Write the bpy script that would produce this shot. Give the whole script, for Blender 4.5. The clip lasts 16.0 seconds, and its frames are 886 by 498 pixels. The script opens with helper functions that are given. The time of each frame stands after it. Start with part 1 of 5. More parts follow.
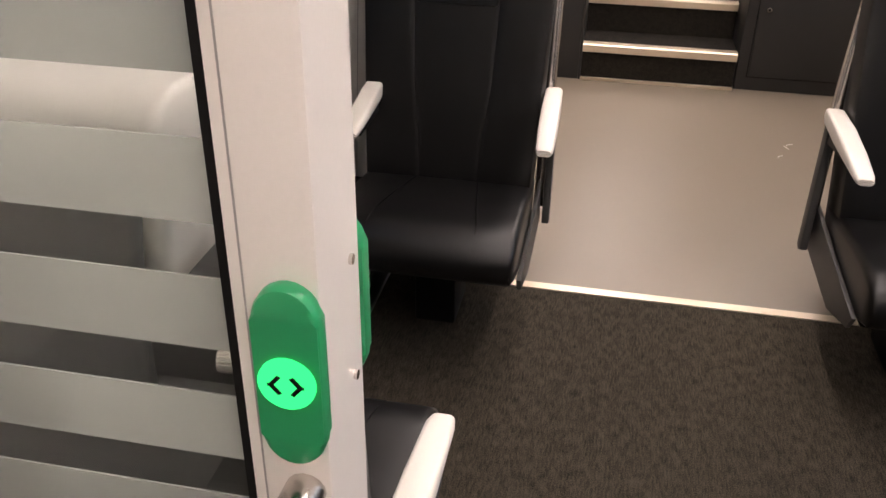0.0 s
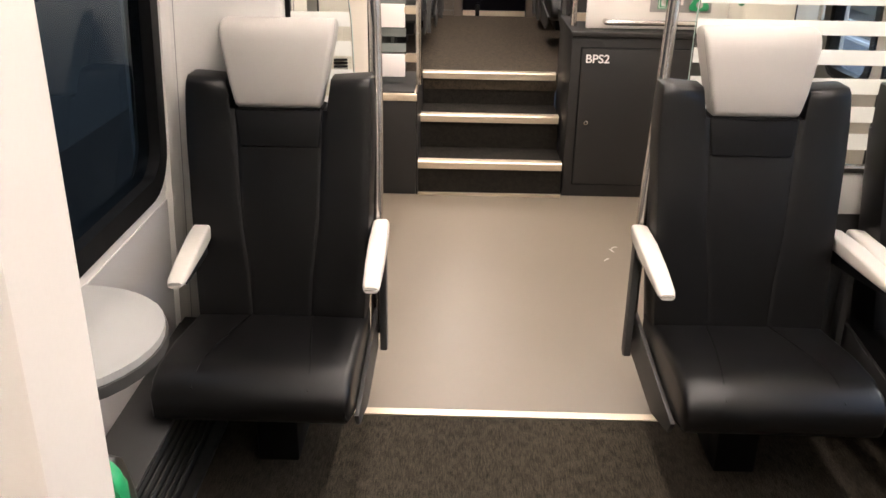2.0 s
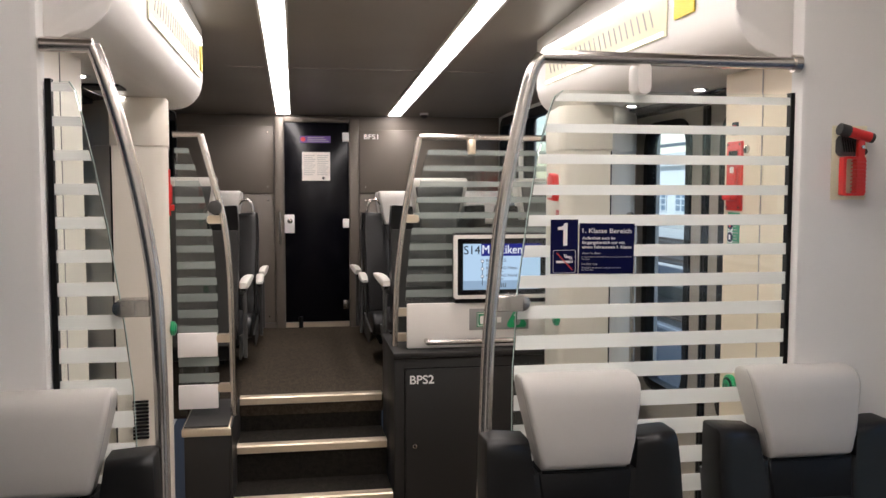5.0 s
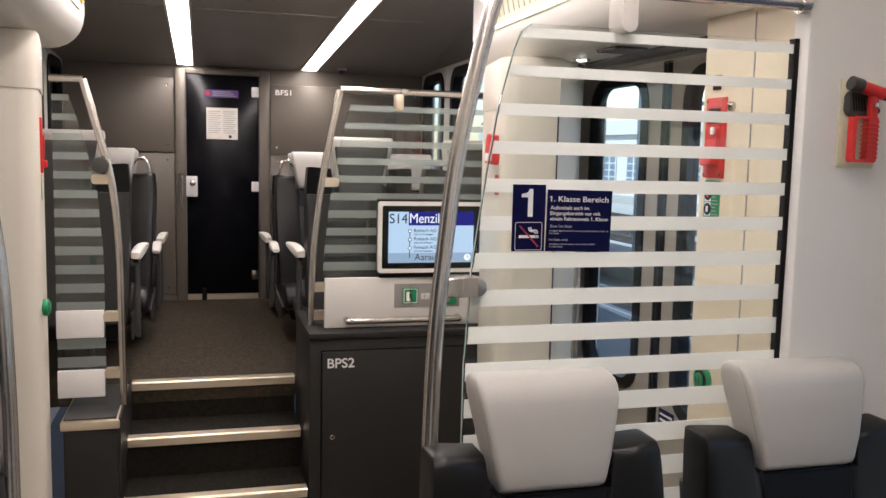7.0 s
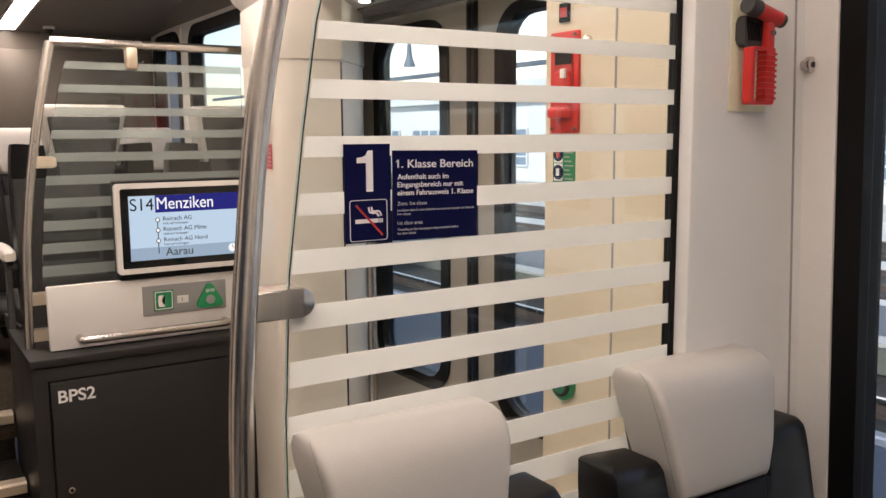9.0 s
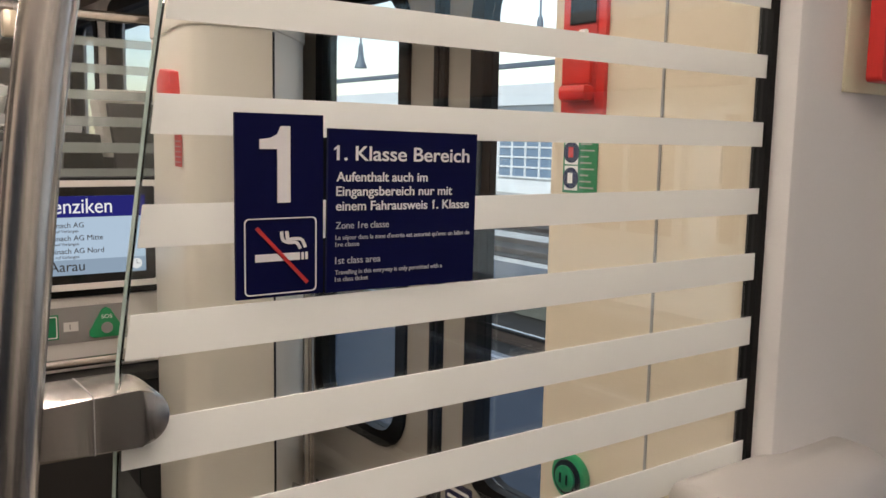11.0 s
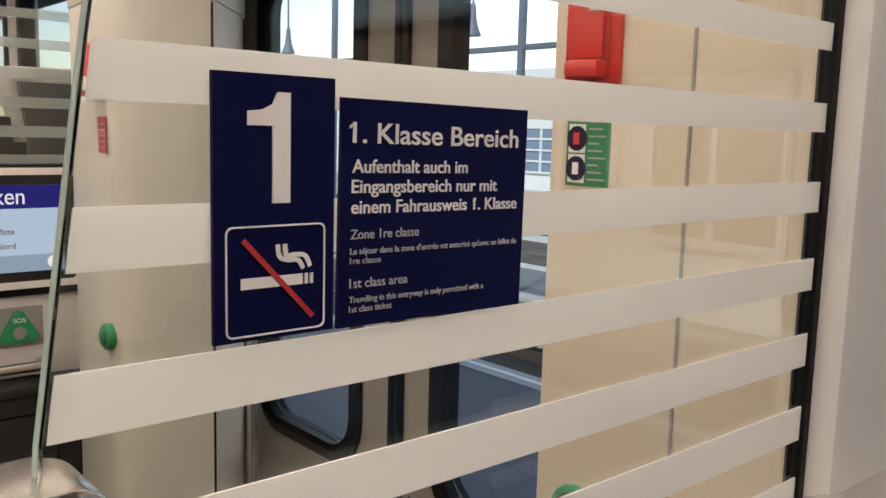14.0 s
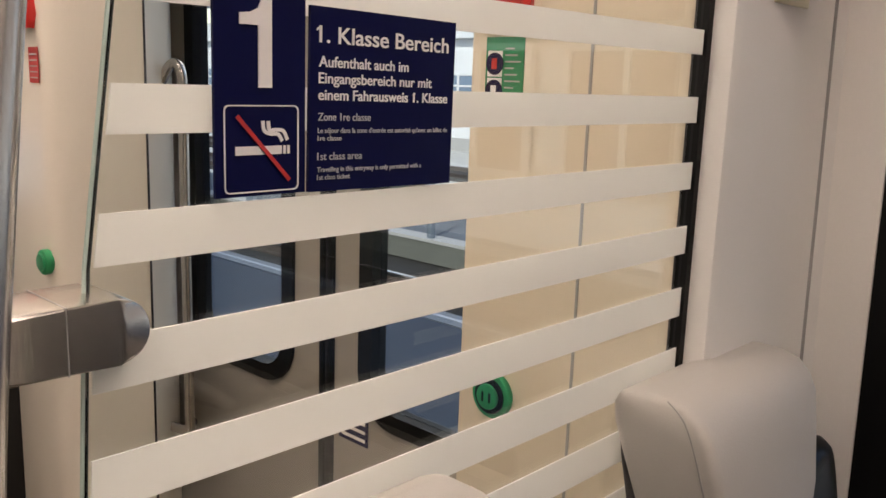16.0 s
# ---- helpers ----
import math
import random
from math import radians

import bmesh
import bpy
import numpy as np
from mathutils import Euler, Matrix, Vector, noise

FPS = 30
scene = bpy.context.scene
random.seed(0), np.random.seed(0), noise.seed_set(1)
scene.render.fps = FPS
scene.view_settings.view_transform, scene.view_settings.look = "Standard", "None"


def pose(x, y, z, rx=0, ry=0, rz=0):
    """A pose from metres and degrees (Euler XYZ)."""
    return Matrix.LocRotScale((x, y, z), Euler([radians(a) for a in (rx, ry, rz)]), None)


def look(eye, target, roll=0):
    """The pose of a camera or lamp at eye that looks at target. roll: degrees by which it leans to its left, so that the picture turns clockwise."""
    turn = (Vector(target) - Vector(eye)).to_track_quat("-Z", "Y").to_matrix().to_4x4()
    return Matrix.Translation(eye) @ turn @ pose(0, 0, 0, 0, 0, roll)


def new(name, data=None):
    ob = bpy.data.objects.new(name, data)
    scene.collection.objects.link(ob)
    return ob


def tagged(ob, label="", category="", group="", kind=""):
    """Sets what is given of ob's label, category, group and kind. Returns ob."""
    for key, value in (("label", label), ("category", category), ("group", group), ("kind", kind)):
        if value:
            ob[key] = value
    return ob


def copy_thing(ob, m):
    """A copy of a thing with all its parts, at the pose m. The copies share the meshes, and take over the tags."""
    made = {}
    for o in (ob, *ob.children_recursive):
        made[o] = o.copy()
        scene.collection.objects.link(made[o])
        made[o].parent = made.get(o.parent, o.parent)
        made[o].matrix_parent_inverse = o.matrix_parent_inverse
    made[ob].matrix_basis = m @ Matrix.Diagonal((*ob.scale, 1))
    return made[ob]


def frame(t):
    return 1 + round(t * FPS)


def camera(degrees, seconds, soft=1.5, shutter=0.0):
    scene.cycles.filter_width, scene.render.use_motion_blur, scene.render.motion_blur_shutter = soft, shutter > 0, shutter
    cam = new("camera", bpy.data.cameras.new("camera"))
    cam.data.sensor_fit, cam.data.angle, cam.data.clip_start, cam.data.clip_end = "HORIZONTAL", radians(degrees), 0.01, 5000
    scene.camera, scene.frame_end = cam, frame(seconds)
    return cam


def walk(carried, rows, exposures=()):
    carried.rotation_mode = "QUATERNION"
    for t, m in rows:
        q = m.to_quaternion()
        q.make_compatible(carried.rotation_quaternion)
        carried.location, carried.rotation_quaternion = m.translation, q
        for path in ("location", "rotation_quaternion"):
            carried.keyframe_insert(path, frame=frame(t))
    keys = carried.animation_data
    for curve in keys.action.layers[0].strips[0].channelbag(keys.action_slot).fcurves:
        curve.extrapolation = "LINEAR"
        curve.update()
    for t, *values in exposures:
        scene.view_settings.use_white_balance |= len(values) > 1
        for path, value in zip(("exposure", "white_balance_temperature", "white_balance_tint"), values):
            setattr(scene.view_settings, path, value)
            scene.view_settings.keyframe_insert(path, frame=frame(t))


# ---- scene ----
cam = camera(54.2, 16.0)
PATH = [
    (0, (-0.247, -4.478, 1.453), (-0.575, -2.767, 0.47), 0.9),
    (0.5, (-0.229, -4.48, 1.431), (-0.521, -2.781, 0.418), -0.3),
    (0.7, (-0.217, -4.477, 1.441), (-0.466, -2.777, 0.417), -0.2),
    (1, (-0.204, -4.458, 1.455), (-0.383, -2.74, 0.448), -0.2),
    (1.5, (-0.185, -4.466, 1.49), (-0.28, -2.697, 0.562), 0.7),
    (2, (-0.165, -4.466, 1.559), (-0.197, -2.623, 0.783), 0.9),
    (2.5, (-0.176, -4.425, 1.599), (-0.117, -2.524, 0.979), 0.3),
    (3, (-0.17, -4.361, 1.628), (-0.064, -2.42, 1.156), 0.7),
    (3.5, (-0.125, -4.32, 1.683), (-0.011, -2.342, 1.406), -0.0),
    (4, (-0.062, -4.29, 1.695), (0.058, -2.299, 1.541), 0.2),
    (4.2, (-0.031, -4.257, 1.702), (0.092, -2.266, 1.563), 0.3),
    (4.5, (-0.033, -4.256, 1.698), (0.121, -2.266, 1.567), 0.5),
    (4.8, (-0.056, -4.241, 1.7), (0.189, -2.261, 1.562), 0.3),
    (5, (-0.076, -4.187, 1.698), (0.259, -2.22, 1.557), 0.1),
    (7.5, (-0.033, -3.606, 1.651), (0.603, -1.727, 1.393), 1.3),
    (8, (-0.004, -3.449, 1.627), (0.836, -1.661, 1.315), 0.8),
    (8.5, (-0.013, -3.266, 1.629), (1.015, -1.58, 1.315), 0.2),
    (9, (0.031, -3.103, 1.628), (1.105, -1.436, 1.365), -0.4),
    (9.5, (0.167, -2.936, 1.626), (1.237, -1.261, 1.405), -0.4),
    (10, (0.238, -2.811, 1.615), (1.316, -1.143, 1.378), 0.3),
    (12.5, (0.397, -2.41, 1.585), (1.703, -0.916, 1.34), 1.3),
    (13, (0.393, -2.398, 1.585), (1.699, -0.906, 1.328), 1.5),
    (13.5, (0.388, -2.392, 1.586), (1.691, -0.899, 1.316), 1.7),
    (14, (0.386, -2.39, 1.586), (1.691, -0.898, 1.319), 1.6),
    (14.5, (0.382, -2.394, 1.583), (1.701, -0.915, 1.311), 1.4),
    (15, (0.346, -2.411, 1.579), (1.707, -0.977, 1.278), 1.6),
    (15.5, (0.307, -2.449, 1.569), (1.695, -1.043, 1.263), 1.7),
    (16, (0.272, -2.486, 1.553), (1.703, -1.142, 1.175), 2.0),
]
walk(cam, [(t, look(e, a, r)) for t, e, a, r in PATH], [(0, 1.35, 6350, 17), (1.5, 1.62, 6350, 15), (2.5, 1.71, 6450, 9), (3.5, 1.22, 6320, 7), (4.0, 0.86, 6200, 9), (5, 0.68, 5980, 11), (8.0, 0.75, 6150, 12), (9.0, 0.70, 6600, 15), (10, 0.53, 6450, 13), (12.5, 0.36, 6660, 14), (14.5, 0.36, 6660, 14), (16, 0.5, 6850, 16)])

# ---- world, sun, large lights ----
world = bpy.data.worlds.new("world")
scene.world = world
world.use_nodes = True
wn = world.node_tree
sky = wn.nodes.new("ShaderNodeTexSky")
sky.sky_type, sky.sun_disc = "NISHITA", False
sky.sun_elevation, sky.sun_rotation = radians(34), radians(66)
wn.links.new(sky.outputs["Color"], wn.nodes["Background"].inputs["Color"])
wn.nodes["Background"].inputs["Strength"].default_value = 0.15
sun = new("sun", bpy.data.lights.new("sun", "SUN"))
sun.data.energy, sun.data.angle, sun.data.color = 3.0, radians(6), (1, 0.96, 0.9)
sun.matrix_basis = look((-20, -9, 14.8), (0, 0, 0))

CX = 0.31                      # centre line of the coach
LX, RX = -1.0, 1.62            # inner faces of the side walls


def mx(x):
    return 2 * CX - x


def ceil_z(y):
    return 2.434 - 0.05 * y


# ---- materials ----
def mat(name, color, rough=0.5, metal=0.0, spec=0.5, *, vary=0.08, scale=6.0, fine=180.0, bump=0.0, emit=0.0, coat=0.0, grain=0.04, stretch=(1, 1, 1)):
    m = bpy.data.materials.new(name)
    m.use_nodes = True
    nt = m.node_tree
    p = nt.nodes["Principled BSDF"]
    p.inputs["Roughness"].default_value, p.inputs["Metallic"].default_value = rough, metal
    p.inputs["Coat Weight"].default_value = coat
    p.inputs["Specular IOR Level"].default_value = spec
    tc = nt.nodes.new("ShaderNodeTexCoord")
    mp = nt.nodes.new("ShaderNodeMapping")
    mp.inputs["Scale"].default_value = stretch
    nt.links.new(tc.outputs["Object"], mp.inputs["Vector"])
    n1, n2 = nt.nodes.new("ShaderNodeTexNoise"), nt.nodes.new("ShaderNodeTexNoise")
    n1.inputs["Scale"].default_value, n2.inputs["Scale"].default_value = scale, fine
    n1.inputs["Detail"].default_value = 4
    for n in (n1, n2):
        nt.links.new(mp.outputs["Vector"], n.inputs["Vector"])
    mixf = nt.nodes.new("ShaderNodeMath")
    mixf.operation = "MULTIPLY_ADD"
    nt.links.new(n1.outputs["Fac"], mixf.inputs[0])
    mixf.inputs[1].default_value = vary
    g = nt.nodes.new("ShaderNodeMath")
    g.operation = "MULTIPLY_ADD"
    nt.links.new(n2.outputs["Fac"], g.inputs[0])
    g.inputs[1].default_value, g.inputs[2].default_value = grain, 1 - (vary + grain) / 2
    nt.links.new(g.outputs[0], mixf.inputs[2])
    mul = nt.nodes.new("ShaderNodeMix")
    mul.data_type, mul.blend_type = "RGBA", "MULTIPLY"
    mul.inputs["Factor"].default_value = 1
    mul.inputs["A"].default_value = (*color, 1)
    nt.links.new(mixf.outputs[0], mul.inputs["B"])
    nt.links.new(mul.outputs["Result"], p.inputs["Base Color"])
    rr = nt.nodes.new("ShaderNodeMapRange")
    rr.inputs["To Min"].default_value, rr.inputs["To Max"].default_value = max(0, rough - 0.08), min(1, rough + 0.08)
    nt.links.new(n1.outputs["Fac"], rr.inputs["Value"])
    nt.links.new(rr.outputs["Result"], p.inputs["Roughness"])
    if bump:
        b = nt.nodes.new("ShaderNodeBump")
        b.inputs["Strength"].default_value, b.inputs["Distance"].default_value = bump, 0.002
        nt.links.new(n2.outputs["Fac"], b.inputs["Height"])
        nt.links.new(b.outputs["Normal"], p.inputs["Normal"])
    if emit:
        p.inputs["Emission Color"].default_value, p.inputs["Emission Strength"].default_value = (*color, 1), emit
    return m


def glow(name, color, strength):
    m = bpy.data.materials.new(name)
    m.use_nodes = True
    nt = m.node_tree
    e = nt.nodes.new("ShaderNodeEmission")
    e.inputs["Color"].default_value, e.inputs["Strength"].default_value = (*color, 1), strength
    nt.links.new(e.outputs[0], nt.nodes["Material Output"].inputs["Surface"])
    return m


def glass(name, tint=(1, 1, 1), ior=1.46):
    m = bpy.data.materials.new(name)
    m.use_nodes = True
    nt = m.node_tree
    g = nt.nodes.new("ShaderNodeBsdfGlass")
    g.inputs["Color"].default_value = (*tint, 1)
    g.inputs["Roughness"].default_value, g.inputs["IOR"].default_value = 0.0, ior
    nt.links.new(g.outputs[0], nt.nodes["Material Output"].inputs["Surface"])
    return m


def frosted(name, color, clear=0.2):
    m = bpy.data.materials.new(name)
    m.use_nodes = True
    nt = m.node_tree
    d, tl, tp, m1, m2 = (nt.nodes.new(k) for k in ("ShaderNodeBsdfDiffuse", "ShaderNodeBsdfTranslucent", "ShaderNodeBsdfTransparent", "ShaderNodeMixShader", "ShaderNodeMixShader"))
    d.inputs["Color"].default_value = tl.inputs["Color"].default_value = (*color, 1)
    m1.inputs["Fac"].default_value, m2.inputs["Fac"].default_value = 0.5, clear
    nt.links.new(d.outputs[0], m1.inputs[1])
    nt.links.new(tl.outputs[0], m1.inputs[2])
    nt.links.new(m1.outputs[0], m2.inputs[1])
    nt.links.new(tp.outputs[0], m2.inputs[2])
    nt.links.new(m2.outputs[0], nt.nodes["Material Output"].inputs["Surface"])
    return m


def carpet(name, a, b):
    """Corded carpet: fine lengthwise cords of uneven tufts, speckled in two browns, with worn patches."""
    m = mat(name, a, 0.95, 0, 0.2, vary=0.7, scale=1.7, fine=900)
    nt = m.node_tree
    p = nt.nodes["Principled BSDF"]
    tc = next(n for n in nt.nodes if n.type == "TEX_COORD")
    heights = []
    for stretch, scale, weight in (((1, 0.16, 1), 210, 0.30), ((1, 0.75, 1), 380, 0.50), ((1, 0.6, 1), 40, 0.20)):
        mp = nt.nodes.new("ShaderNodeMapping")
        mp.inputs["Scale"].default_value = stretch
        sp = nt.nodes.new("ShaderNodeTexNoise")
        sp.inputs["Scale"].default_value, sp.inputs["Detail"].default_value = scale, 1
        w = nt.nodes.new("ShaderNodeMath")
        w.operation = "MULTIPLY_ADD"
        w.inputs[1].default_value, w.inputs[2].default_value = weight, 0.0
        nt.links.new(tc.outputs["Object"], mp.inputs["Vector"])
        nt.links.new(mp.outputs["Vector"], sp.inputs["Vector"])
        nt.links.new(sp.outputs["Fac"], w.inputs[0])
        if heights:
            nt.links.new(heights[-1].outputs[0], w.inputs[2])
        heights.append(w)
    ramp = nt.nodes.new("ShaderNodeValToRGB")
    ramp.color_ramp.elements[0].position, ramp.color_ramp.elements[1].position = 0.38, 0.64
    ramp.color_ramp.elements[0].color, ramp.color_ramp.elements[1].color = (*a, 1), (*b, 1)
    nt.links.new(heights[-1].outputs[0], ramp.inputs["Fac"])
    mul = next(n for n in nt.nodes if n.type == "MIX")
    nt.links.new(ramp.outputs["Color"], mul.inputs["A"])
    bp = nt.nodes.new("ShaderNodeBump")
    bp.inputs["Strength"].default_value, bp.inputs["Distance"].default_value = 0.7, 0.003
    nt.links.new(heights[-1].outputs[0], bp.inputs["Height"])
    nt.links.new(bp.outputs["Normal"], p.inputs["Normal"])
    return m


M_WHITE = mat("white_lacquer", (0.74, 0.71, 0.67), 0.38, 0, vary=0.05, scale=3, fine=260, bump=0.03)
M_PANEL = mat("grey_white_panel", (0.70, 0.68, 0.65), 0.45, 0, vary=0.06, scale=2.5, fine=300, bump=0.05)
M_PILLAR = mat("warm_white_pillar", (0.72, 0.665, 0.575), 0.38, 0, vary=0.05, scale=3, fine=260, bump=0.03)
M_SOFTPR = mat("pale_grey_print", (0.50, 0.49, 0.50), 0.5, 0, vary=0.03, scale=20, fine=300)
# cream copy of the pillar colour, with the warm light on the right side mixed in
M_PILLARWARM = mat("warm_lit_pillar", (0.70, 0.60, 0.46), 0.38, 0, vary=0.05, scale=3, fine=260, bump=0.03)
M_DADO = mat("lower_wall_grey", (0.50, 0.48, 0.46), 0.5, 0, vary=0.08, scale=4, fine=300, bump=0.06)
M_LINO = mat("grey_vinyl_floor", (0.212, 0.177, 0.138), 0.36, 0, vary=0.22, scale=1.6, fine=400, bump=0.06, grain=0.12)
M_CARPET = carpet("ribbed_brown_carpet", (0.010, 0.0088, 0.0070), (0.070, 0.057, 0.040))
M_CARPET2 = carpet("dark_upper_carpet", (0.017, 0.0135, 0.0096), (0.074, 0.057, 0.038))
M_STEP = carpet("black_step_carpet", (0.0055, 0.005, 0.0042), (0.026, 0.022, 0.017))
M_LEATHER = mat("black_leather", (0.0044, 0.0042, 0.0043), 0.34, 0, 0.38, vary=0.3, scale=5, fine=420, bump=0.10)
M_HEAD = mat("pale_grey_leather", (0.47, 0.445, 0.41), 0.48, 0, vary=0.06, scale=5, fine=380, bump=0.12)
M_PAD = mat("white_armrest_plastic", (0.72, 0.68, 0.62), 0.4, 0, vary=0.05, scale=9, fine=300, bump=0.04)
M_SHELL = mat("dark_grey_shell", (0.055, 0.054, 0.052), 0.5, 0, 0.28, vary=0.12, scale=6, fine=350, bump=0.08)
M_CAB = mat("anthracite_paint", (0.024, 0.0232, 0.0225), 0.42, 0, 0.28, vary=0.12, scale=4, fine=420, bump=0.06)
M_BULK = mat("bronze_grey_paint", (0.145, 0.123, 0.100), 0.4, 0.1, vary=0.1, scale=3, fine=400, bump=0.05)
M_CEIL = mat("grey_ceiling", (0.235, 0.207, 0.176), 0.42, 0, vary=0.06, scale=2, fine=300, bump=0.03)
M_STEEL = mat("brushed_steel", (0.62, 0.58, 0.54), 0.24, 1.0, vary=0.1, scale=4, fine=300, bump=0.06, stretch=(1, 1, 0.1))
M_NOSE = mat("champagne_aluminium", (0.72, 0.62, 0.48), 0.36, 0.75, vary=0.1, scale=6, fine=300, bump=0.08, stretch=(0.1, 1, 1))
M_BLACK = mat("black_rubber", (0.004, 0.004, 0.0042), 0.5, 0, 0.18, vary=0.15, scale=8, fine=300, bump=0.04)
M_RED = mat("red_plastic", (0.62, 0.025, 0.02), 0.32, 0, vary=0.08, scale=12, fine=300, bump=0.03)
M_GREEN = mat("green_plastic", (0.015, 0.27, 0.10), 0.33, 0, vary=0.06, scale=12, fine=300, bump=0.03)
M_GREENST = mat("green_sticker", (0.01, 0.22, 0.09), 0.35, 0, vary=0.06, scale=12, fine=300)
M_REDST = mat("red_sticker", (0.5, 0.03, 0.03), 0.4, 0, vary=0.06, scale=12, fine=300)
M_FASCIA = mat("brown_fascia", (0.22, 0.11, 0.06), 0.6, 0, vary=0.12, scale=3, fine=60)
M_NAVY = mat("navy_sign", (0.0025, 0.0035, 0.040), 0.45, 0, 0.12, vary=0.06, scale=12, fine=300)
M_PAPER = mat("white_print", (0.85, 0.82, 0.8), 0.5, 0, vary=0.03, scale=20, fine=300)
M_POSTER = mat("poster_paper", (0.78, 0.72, 0.66), 0.5, 0, vary=0.05, scale=20, fine=300)
M_GREYPR = mat("grey_print", (0.42, 0.40, 0.38), 0.5, 0, vary=0.03, scale=20, fine=300)
M_PHOSPH = mat("pale_yellow_plate", (0.74, 0.70, 0.50), 0.4, 0, vary=0.06, scale=10, fine=300)
M_YELLOW = mat("yellow_sticker", (0.75, 0.55, 0.02), 0.45, 0, vary=0.05, scale=10, fine=300)
M_TABLE = mat("pale_table_top", (0.43, 0.43, 0.415), 0.3, 0, vary=0.05, scale=8, fine=500, grain=0.1)
M_GREYPL = mat("mid_grey_plastic", (0.30, 0.29, 0.28), 0.45, 0, vary=0.08, scale=8, fine=300, bump=0.05)
M_LEDWARM = glow("led_strip_warm", (1.0, 0.87, 0.77), 14.5)
M_LEDEDGE = glow("led_edge", (1.0, 0.92, 0.80), 2.6)
M_SPOT = glow("spot_lamp", (1.0, 0.93, 0.82), 12.0)
M_GREENLED = glow("lit_green_button", (0.02, 0.85, 0.16), 0.8)
M_SCR_BG = glow("screen_pale_blue", (0.60, 0.78, 0.95), 0.52)
M_SCR_BLUE = glow("screen_dark_blue", (0.03, 0.03, 0.24), 0.5)
M_SCR_TXT = glow("screen_white", (1, 1, 1), 0.6)
M_SCR_GREY = glow("screen_grey_blue", (0.46, 0.62, 0.78), 0.42)
M_SCR_BLK = mat("screen_black", (0.004, 0.004, 0.006), 0.12, 0, vary=0.0, scale=8, fine=300)
M_GLASS = glass("clear_glass", (0.97, 0.99, 0.98))
M_WINDOW = glass("window_glass", (0.93, 0.97, 0.98))
M_WINDOWL = glass("tinted_window_glass", (0.45, 0.5, 0.52))
M_DARKGL = mat("dark_door_glass", (0.003, 0.003, 0.005), 0.22, 0, 0.22, vary=0.0, scale=8, fine=300)
M_FROST = frosted("frosted_film", (0.87, 0.875, 0.845), 0.12)
# end partition stripes: darker and more see-through than M_FROST
M_FROST3 = frosted("darker_frosted_film", (0.47, 0.49, 0.455), 0.48)
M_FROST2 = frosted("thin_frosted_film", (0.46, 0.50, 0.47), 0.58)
M_EDGE = mat("glass_edge_green", (0.50, 0.62, 0.57), 0.2, 0, vary=0.05, scale=20, fine=300)
M_DOOR = mat("door_leaf_tan", (0.36, 0.325, 0.28), 0.42, 0.1, vary=0.08, scale=4, fine=300, bump=0.04)
M_ASPHALT = mat("asphalt", (0.105, 0.12, 0.142), 0.9, 0, vary=0.35, scale=1.2, fine=70, bump=0.3, grain=0.8)
M_CONC = mat("concrete", (0.42, 0.42, 0.41), 0.85, 0, vary=0.2, scale=1.5, fine=60, bump=0.2)
M_BALLAST = mat("ballast", (0.034, 0.031, 0.028), 0.95, 0, vary=0.6, scale=3, fine=22, bump=0.9, grain=0.8)
# concrete darkened in colour because the platform face lies in shade; mottled by noise
M_CONCSHADE = mat("shaded_concrete", (0.13, 0.135, 0.12), 0.9, 0, vary=0.5, scale=1.4, fine=18, bump=0.3, grain=0.3)
M_RAIL = mat("rail_steel", (0.5, 0.48, 0.46), 0.25, 1.0, vary=0.1, scale=4, fine=200)
M_FACADE = mat("white_render", (0.78, 0.79, 0.80), 0.8, 0, vary=0.06, scale=0.6, fine=30, bump=0.1)
M_PANE = mat("facade_pane", (0.20, 0.28, 0.38), 0.1, 0, vary=0.1, scale=3, fine=100)
M_ROOFRED = mat("red_cladding", (0.46, 0.15, 0.16), 0.7, 0, vary=0.2, scale=1.5, fine=30, bump=0.1)
M_GRAVEL = mat("pale_gravel", (0.60, 0.59, 0.56), 0.95, 0, vary=0.5, scale=1.6, fine=12, bump=0.5, grain=0.6)
M_RUST = mat("rusty_rail_steel", (0.11, 0.085, 0.075), 0.6, 0.3, vary=0.25, scale=3, fine=120, bump=0.1)
M_POST = mat("blue_grey_steel", (0.16, 0.20, 0.25), 0.5, 0, vary=0.12, scale=3, fine=120)
# dark tone stands in for shade, on the backdrop building and canopy roof
M_SHADE = mat("shade_tone_render", (0.055, 0.065, 0.075), 0.8, 0, vary=0.4, scale=0.8, fine=20, bump=0.2)


# ---- mesh helpers ----
def obj(name, bm, material, smooth=40):
    me = bpy.data.meshes.new(name)
    bmesh.ops.recalc_face_normals(bm, faces=bm.faces)
    bm.to_mesh(me)
    bm.free()
    if smooth:
        me.polygons.foreach_set("use_smooth", [True] * len(me.polygons))
        me.set_sharp_from_angle(angle=radians(smooth))
    me.materials.append(material)
    return new(name, me)


def thing(name, loc, label, category, group=""):
    e = tagged(new(name), label, category, group)
    e.location = loc
    e.empty_display_size = 0.05
    return e


def part(name, bm, material, parent, label="", smooth=40):
    o = obj(name, bm, material, smooth)
    o.parent = parent
    if parent.type == "EMPTY":
        o.matrix_parent_inverse = Matrix.Translation(-Vector(parent.location))
    if label:
        o["label"] = label
    return o


def setting(name, bm, material, label="", smooth=40):
    return tagged(obj(name, bm, material, smooth), label, kind="structure")


